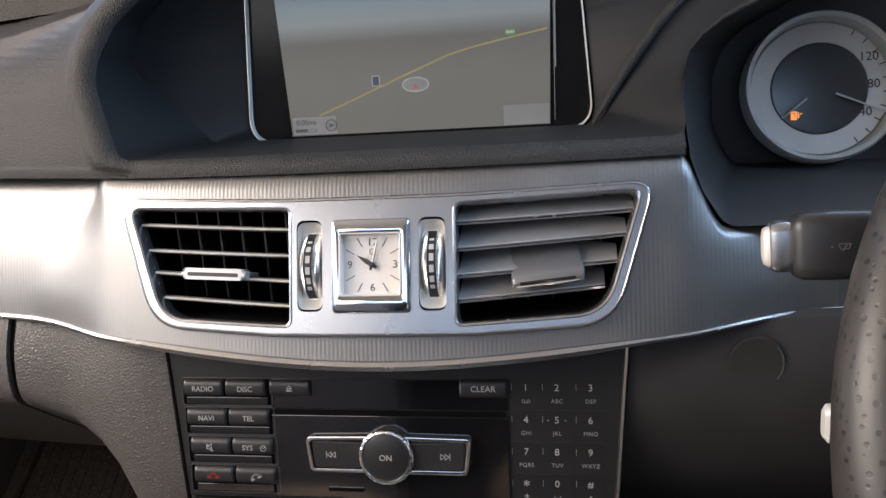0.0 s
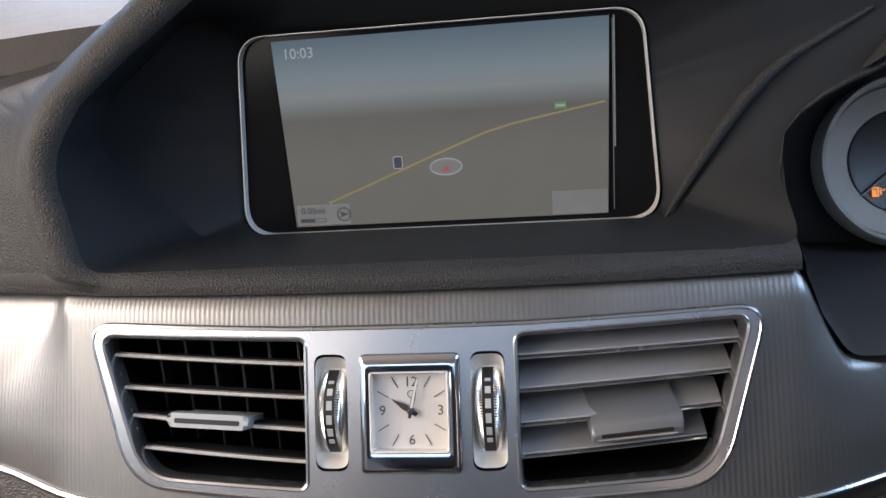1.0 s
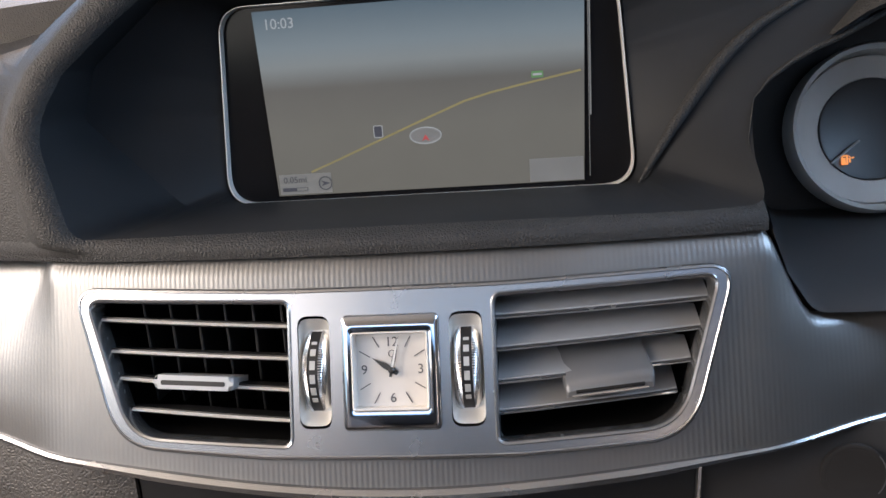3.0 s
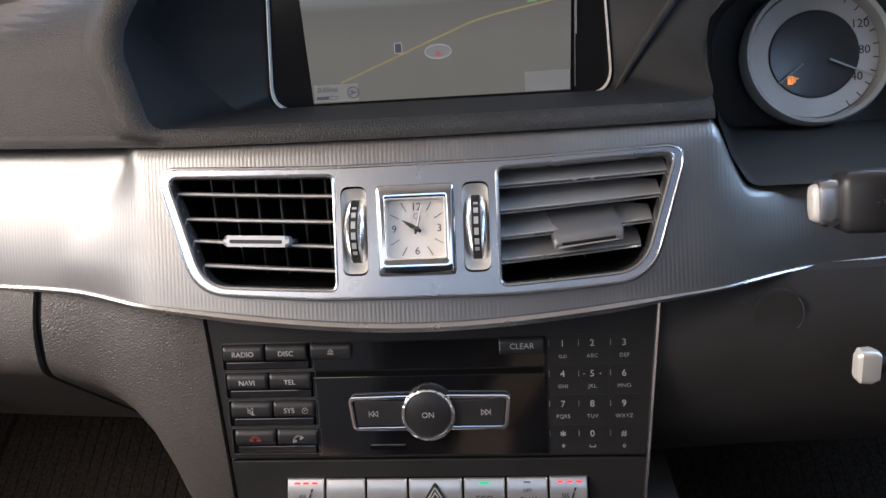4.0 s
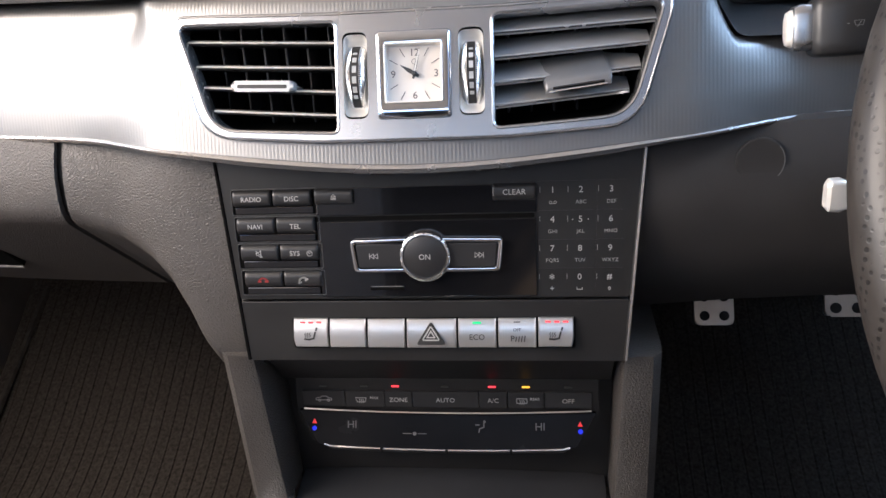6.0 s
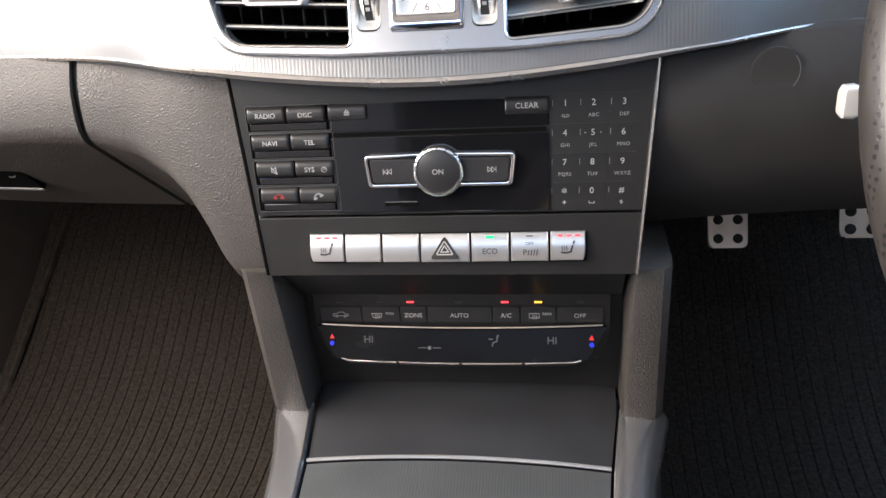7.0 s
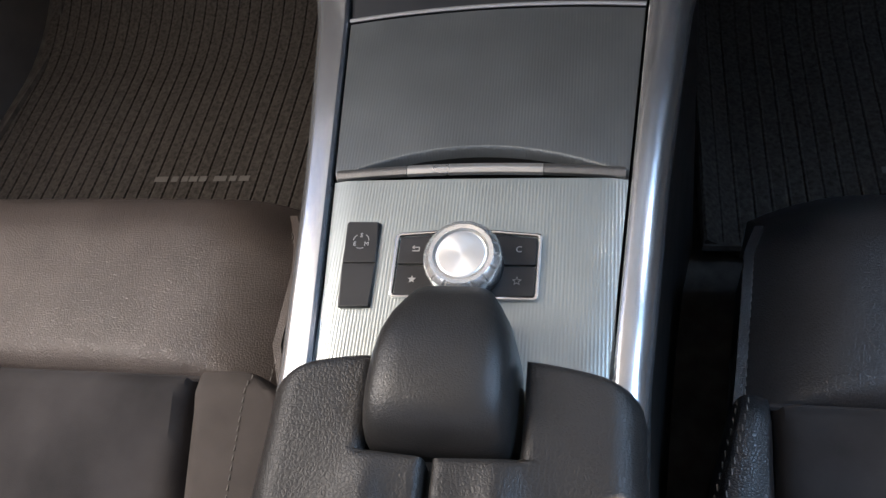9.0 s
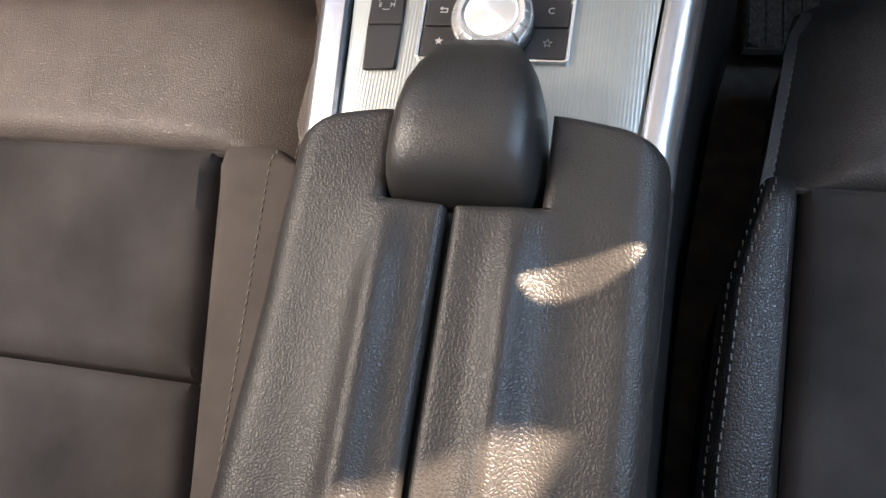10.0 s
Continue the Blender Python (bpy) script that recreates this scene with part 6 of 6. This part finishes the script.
# ---------------------------------------------------------------- instrument cluster
clu = thing("instrument_cluster", (0.36, 0.05, 0.79), "black instrument binnacle with round silver-rimmed gauges", "instrument cluster")
HOUSE = [(0.1475, 0.8250), (0.1535, 0.8080), (0.1640, 0.7915), (0.60, 0.7915), (0.62, 0.86), (0.57, 0.925), (0.24, 0.920), (0.1879, 0.8954), (0.1697, 0.8873), (0.1552, 0.8744), (0.1475, 0.855)]
hp_ = round_poly(HOUSE, 0.01, 4)
f0 = [Vector((p.x, -0.052 + 0.055 * sm((p.y - 0.825) / 0.05), p.y)) for p in hp_]
f1 = [Vector((0.385 + (p.x - 0.385) * 0.97, 0.02 + 0.04 * sm((p.y - 0.83) / 0.06), 0.86 + (p.y - 0.86) * 0.95)) for p in hp_]
f2 = [Vector((0.385 + (p.x - 0.385) * 0.84, 0.128, 0.855 + (p.y - 0.855) * 0.92)) for p in hp_]
part("housing", loft([f0, f1, f2], True, False, True), BINNACLE, clu, "matt grey-black binnacle")
part("housing_edge", tube([Vector((x, -0.053 + 0.055 * sm((z - 0.825) / 0.05), z)) for x, z in ((0.1545, 0.8725), (0.1605, 0.8800), (0.1697, 0.8868), (0.1790, 0.8915), (0.1879, 0.8950), (0.2130, 0.9075), (0.24, 0.920))], [0.0002, 0.0008, 0.0012, 0.0013, 0.0013, 0.0013, 0.0012], 8), DASH_SKIN, clu, "thin rounded edge")
brow = [Vector((0.185, 0.0, 0.8965)), Vector((0.195, -0.006, 0.903)), Vector((0.23, -0.02, 0.918)), Vector((0.30, -0.033, 0.935)), Vector((0.45, -0.036, 0.935)), Vector((0.6, -0.01, 0.91))]
part("brow", loft([[p + Vector((0, a, b)) for a, b in ((0, 0), (-0.006 * k, 0.004 * k), (0.0, 0.012 * k), (0.05, 0.030 * k), (0.13, 0.060 * k), (0.13, 0.03 * k), (0.04, 0.0))] for p, k in zip(brow, (0.02, 0.35, 0.8, 1.0, 1.0, 1.0))], True, True, True), DASH_SKIN, clu, "grained hood over the gauges")
for i, (gx, gr) in enumerate(((0.2467, 0.047), (0.372, 0.062), (0.500, 0.047))):
    gm_ = basis((gx, 0.112, 0.8435), (1, 0, 0), (0, 0.22, 1))
    g = part("gauge", lathe([(gr, 0.0), (gr, 0.012), (gr - 0.0015, 0.0150), (gr - 0.004, 0.0130), (gr - 0.005, 0.0005)], 64), CAP, clu, "silver-rimmed round gauge", gm_)
    part("dial", lathe([(gr - 0.005, 0.001), (gr - 0.006, 0.004), (gr * 0.62, 0.0036), (gr * 0.58, 0.002)], 48), DIAL, g, "grey dial ring", gm_)
    part("centre_disc", lathe([(gr * 0.615, 0.001), (gr * 0.605, 0.0046), (gr * 0.57, 0.0040), (0.001, 0.0040)], 48), KEY, g, "black centre", gm_)
    if i == 0:
        for t, x, y in (("120", 0.0290, 0.0180), ("80", 0.0315, 0.0010), ("40", 0.0265, -0.0160)):
            label_on(g, gm_, t, 0.0078, PRINT_DARK, x, y, 0.0045)
        for a in range(-58, 60, 13):
            part("tick", strokes([((0.0375 * math.cos(radians(a)), 0.0375 * math.sin(radians(a))), (0.0405 * math.cos(radians(a)), 0.0405 * math.sin(radians(a))))], 0.0007), PRINT_DARK, g, at=gm_ @ pose(0, 0, 0.0044), smooth=False)
        part("needle", prism([(0.010, -0.0006), (0.042, -0.0003), (0.042, 0.0003), (0.010, 0.0006)], 0.001), PRINT, g, "pale needle", gm_ @ pose(0, 0, 0.0060, 0, 0, -24))
        part("short_needle", prism([(-0.030, -0.0005), (-0.010, -0.0006), (-0.010, 0.0006), (-0.030, 0.0005)], 0.001), PRINT_DIM, g, "dark needle", gm_ @ pose(0, 0, 0.0060, 0, 0, 38))
        fp = join(poly_strokes([(-0.0026, -0.0030), (-0.0026, 0.0030), (0.0010, 0.0030), (0.0010, -0.0030)], 0.0012, True), strokes([((-0.0012, -0.0022), (-0.0012, 0.0004))], 0.0022), poly_strokes([(0.0016, 0.0008), (0.0026, 0.0008), (0.0026, -0.0018), (0.0032, -0.0018), (0.0032, 0.0020), (0.0022, 0.0028)], 0.0006), strokes([((0.0046, 0.0012), (0.0056, 0.0016))], 0.0010))
        part("fuel_symbol", fp, ORANGE, g, "lit orange fuel pump symbol", gm_ @ pose(-0.0150, -0.0165, 0.0052) @ Matrix.Scale(0.75, 4), smooth=False)

# ---------------------------------------------------------------- stalks, column and wheel
stalk = thing("wiper_stalk", (0.20, -0.135, 0.80), "black column stalk with a pale silver end button", "stalk")
sm_ = basis((0.1692, -0.1400, 0.8025), (1, -0.10, 0.04), (0, 0.15, 1)) @ Matrix.Scale(0.84, 4)
loops = []
for x, hy, hz in ((0.0005, 0.0085, 0.0105), (0.0015, 0.0105, 0.0125), (0.004, 0.0120, 0.0138), (0.014, 0.0124, 0.0141), (0.030, 0.0122, 0.0138), (0.0365, 0.0112, 0.0126), (0.0390, 0.0090, 0.0100), (0.0402, 0.0062, 0.0070), (0.052, 0.0065, 0.0075), (0.060, 0.0085, 0.0115), (0.12, 0.011, 0.014)):
    loops.append([sm_ @ Vector((x, p.y, p.x)) for p in rrect(hy * 2, hz * 2, 0.0062, 5)])
part("body", loft(loops, True, True, True), KEY, stalk, "black stalk body")
loops = []
for x, hy, hz in ((0.0015, 0.0078, 0.0100), (-0.0010, 0.0083, 0.0106), (-0.0050, 0.0083, 0.0106), (-0.0072, 0.0076, 0.0098), (-0.0078, 0.0066, 0.0088), (-0.0070, 0.0060, 0.0082)):
    loops.append([sm_ @ Vector((x, p.y, p.x)) for p in rrect(hy * 2, hz * 2, 0.0045, 5)])
part("button_frame", loft(loops, True, True, True), SILVER, stalk, "satin silver frame of the button")
loops = []
for x, hy, hz in ((-0.0060, 0.0064, 0.0086), (-0.0084, 0.0062, 0.0084), (-0.0098, 0.0054, 0.0075), (-0.0104, 0.0038, 0.0056), (-0.0106, 0.0010, 0.0016)):
    loops.append([sm_ @ Vector((x, p.y, p.x)) for p in rrect(hy * 2, hz * 2, 0.0038, 5)])
part("end_button", loft(loops, True, True, True), CAP, stalk, "pale silver end button")
rim_pts = [sm_ @ Vector((0.0372, p.y, p.x)) for p in rrect(0.0226, 0.0252, 0.0060, 8)]
part("rim_line", tube([p for p in rim_pts if p.y < -0.145], 0.00045, 6), CHROME_SOFT, stalk, "thin bright line round the end")
wm_ = sm_ @ pose(0.0190, 0.0, 0.0127) @ Matrix.Scale(0.7, 4)
part("wiper_symbol", join(poly_strokes([(-0.0030, 0.0016), (0.0030, 0.0016), (0.0022, -0.0014), (-0.0022, -0.0014)], 0.0004, True), strokes([((-0.001, -0.0022), (0.001, 0.0008)), ((-0.0070, 0), (-0.0062, 0))], 0.0006)), PRINT_FAINT, stalk, "pale wiper symbol", wm_, smooth=False)
low_ = thing("column_lever", (0.2, -0.12, 0.72), "small lever with a bright silver end below the column", "lever")
loops = []
for x, a, b in ((0.0, 0.0036, 0.0062), (-0.003, 0.0040, 0.0075), (-0.0075, 0.0038, 0.0072), (-0.009, 0.0025, 0.0055)):
    loops.append([Vector((0.1960 + x, -0.128 + p.x, 0.7295 + p.y)) for p in rrect(a * 2, b * 2, 0.0025, 4)])
part("end_cap", loft(loops, True, True, True), CAP, low_, "bright silver end cap")
part("arm", tube([(0.1955, -0.128, 0.7295), (0.215, -0.122, 0.733), (0.25, -0.11, 0.74), (0.30, -0.09, 0.75)], [0.0042, 0.0055, 0.007, 0.008], 10), PLASTIC, low_, "black lever arm")
col = thing("steering_column", (0.36, -0.1, 0.70), "black steering column shroud behind the wheel", "steering column")
loops = []
for y, r in ((0.02, 0.046), (-0.06, 0.042), (-0.12, 0.036), (-0.17, 0.030)):
    loops.append([Vector((0.365 + r * math.cos(2 * math.pi * i / 24), y, 0.735 - 0.1 * y + r * 0.75 * math.sin(2 * math.pi * i / 24))) for i in range(24)])
part("shroud", loft(loops, True, True, True), PLASTIC, col, "black shroud")

wheel = thing("steering_wheel", (0.365, -0.20, 0.74), "black perforated leather steering wheel", "steering wheel")
WM = basis((0.3630, -0.2150, 0.7490), (1, 0, 0), (0, 0.46, 1))
RR, rr_ = 0.1825, 0.0158
loops = []
for i in range(96):
    a = 2 * math.pi * i / 96
    c = Vector((RR * math.cos(a), RR * math.sin(a), 0))
    rad = c.normalized()
    loops.append([WM @ (c + rad * rr_ * math.cos(2 * math.pi * j / 20) + Vector((0, 0, rr_ * math.sin(2 * math.pi * j / 20)))) for j in range(20)])
loops.append(loops[0])
rim_bm = loft(loops, True)
bmesh.ops.remove_doubles(rim_bm, verts=rim_bm.verts, dist=1e-6)
PERF = material("perforated black leather", (0.034, 0.030, 0.027), 0.42, vary=0.12, vscale=60)
pn, pl_ = PERF.node_tree.nodes, PERF.node_tree.links
ptc = pn.new("ShaderNodeTexCoord")
pv = pn.new("ShaderNodeTexVoronoi")
pv.inputs["Scale"].default_value = 300
pv.inputs["Randomness"].default_value = 0.15
pr_ = pn.new("ShaderNodeMapRange")
pr_.inputs["From Min"].default_value, pr_.inputs["From Max"].default_value = 0.22, 0.32
pb = pn.new("ShaderNodeBump")
pb.inputs["Strength"].default_value, pb.inputs["Distance"].default_value = 0.16, 0.0008
pl_.new(ptc.outputs["Object"], pv.inputs["Vector"])
pl_.new(pv.outputs["Distance"], pr_.inputs["Value"])
pl_.new(pr_.outputs["Result"], pb.inputs["Height"])
pm = pn.new("ShaderNodeMix")
pm.data_type, pm.blend_type = "RGBA", "MULTIPLY"
pm.inputs["Factor"].default_value = 0.85
pl_.new(pn["Principled BSDF"].inputs["Base Color"].links[0].from_socket, pm.inputs["A"])
pl_.new(pr_.outputs["Result"], pm.inputs["B"])
pl_.new(pm.outputs["Result"], pn["Principled BSDF"].inputs["Base Color"])
pl_.new(pb.outputs["Normal"], pn["Principled BSDF"].inputs["Normal"])
part("rim", rim_bm, PERF, wheel, "perforated black leather rim")
part("hub", lathe([(0.056, -0.03), (0.060, 0.0), (0.048, 0.016), (0.02, 0.022), (0.001, 0.022)], 40), LEATHER, wheel, "padded black hub", WM)
# unseen spoke plate either side of the hub, its opening cut to shape armrest sunlight
for s in (-1, 1):
    sun_hole = round_poly([(-0.0985, -0.036), (-0.0815, -0.009), (-0.0618, 0.028), (-0.0515, 0.056), (-0.0505, 0.076), (-0.058, 0.0915), (-0.078, 0.076), (-0.094, 0.040), (-0.1015, 0.008)], 0.006, 3)
    panel_o = round_poly([(-0.170, -0.080), (-0.0005, -0.080), (-0.0005, 0.174), (-0.095, 0.160)], [0.012, 0.0, 0.0, 0.012], 4)
    bm = plate_with_holes(panel_o, [sun_hole], 0.004)
    for v in bm.verts:
        v.co = WM @ Vector((v.co.x * -s, v.co.y, v.co.z - 0.002))
    part("spoke", bm, PLASTIC, wheel, "unseen black spoke plate, opening cut to shape sunlight")

# ---------------------------------------------------------------- pedals
def pedal(name, label, m, w, h, cols, rows_):
    p = thing(name, m.translation, label, "pedal", "pedals")
    plate = part("plate", prism(rrect(w, h, 0.006, 4), 0.005, 0.0015), STEEL, p, "brushed steel plate", m)
    for i in range(cols):
        for j in range(rows_):
            x, y = -w / 2 + w * (i + 0.5) / cols, -h / 2 + h * (j + 0.5) / rows_
            part("stud", lathe([(0.0052, 0), (0.0050, 0.0016), (0.003, 0.0022), (0.0005, 0.0022)], 14), RUBBER, plate, "black rubber stud", m @ pose(x, y, 0.0052))
    part("arm", tube([m @ Vector((0, h * 0.4, -0.004)), m @ Vector((0.0, h * 0.7, -0.05)), m @ Vector((0.0, h * 1.2, -0.09))], 0.007, 8), PLASTIC, p, "black pedal arm")


pedal("accelerator_pedal", "steel accelerator pedal with black rubber studs", basis((0.2430, 0.322, 0.5050), (1, 0, 0), (0, 0.45, 1)), 0.040, 0.100, 2, 5)
pedal("brake_pedal", "steel brake pedal with black rubber studs", basis((0.3800, 0.250, 0.5120), (1, 0, 0), (0, 0.35, 1)), 0.098, 0.034, 5, 2)
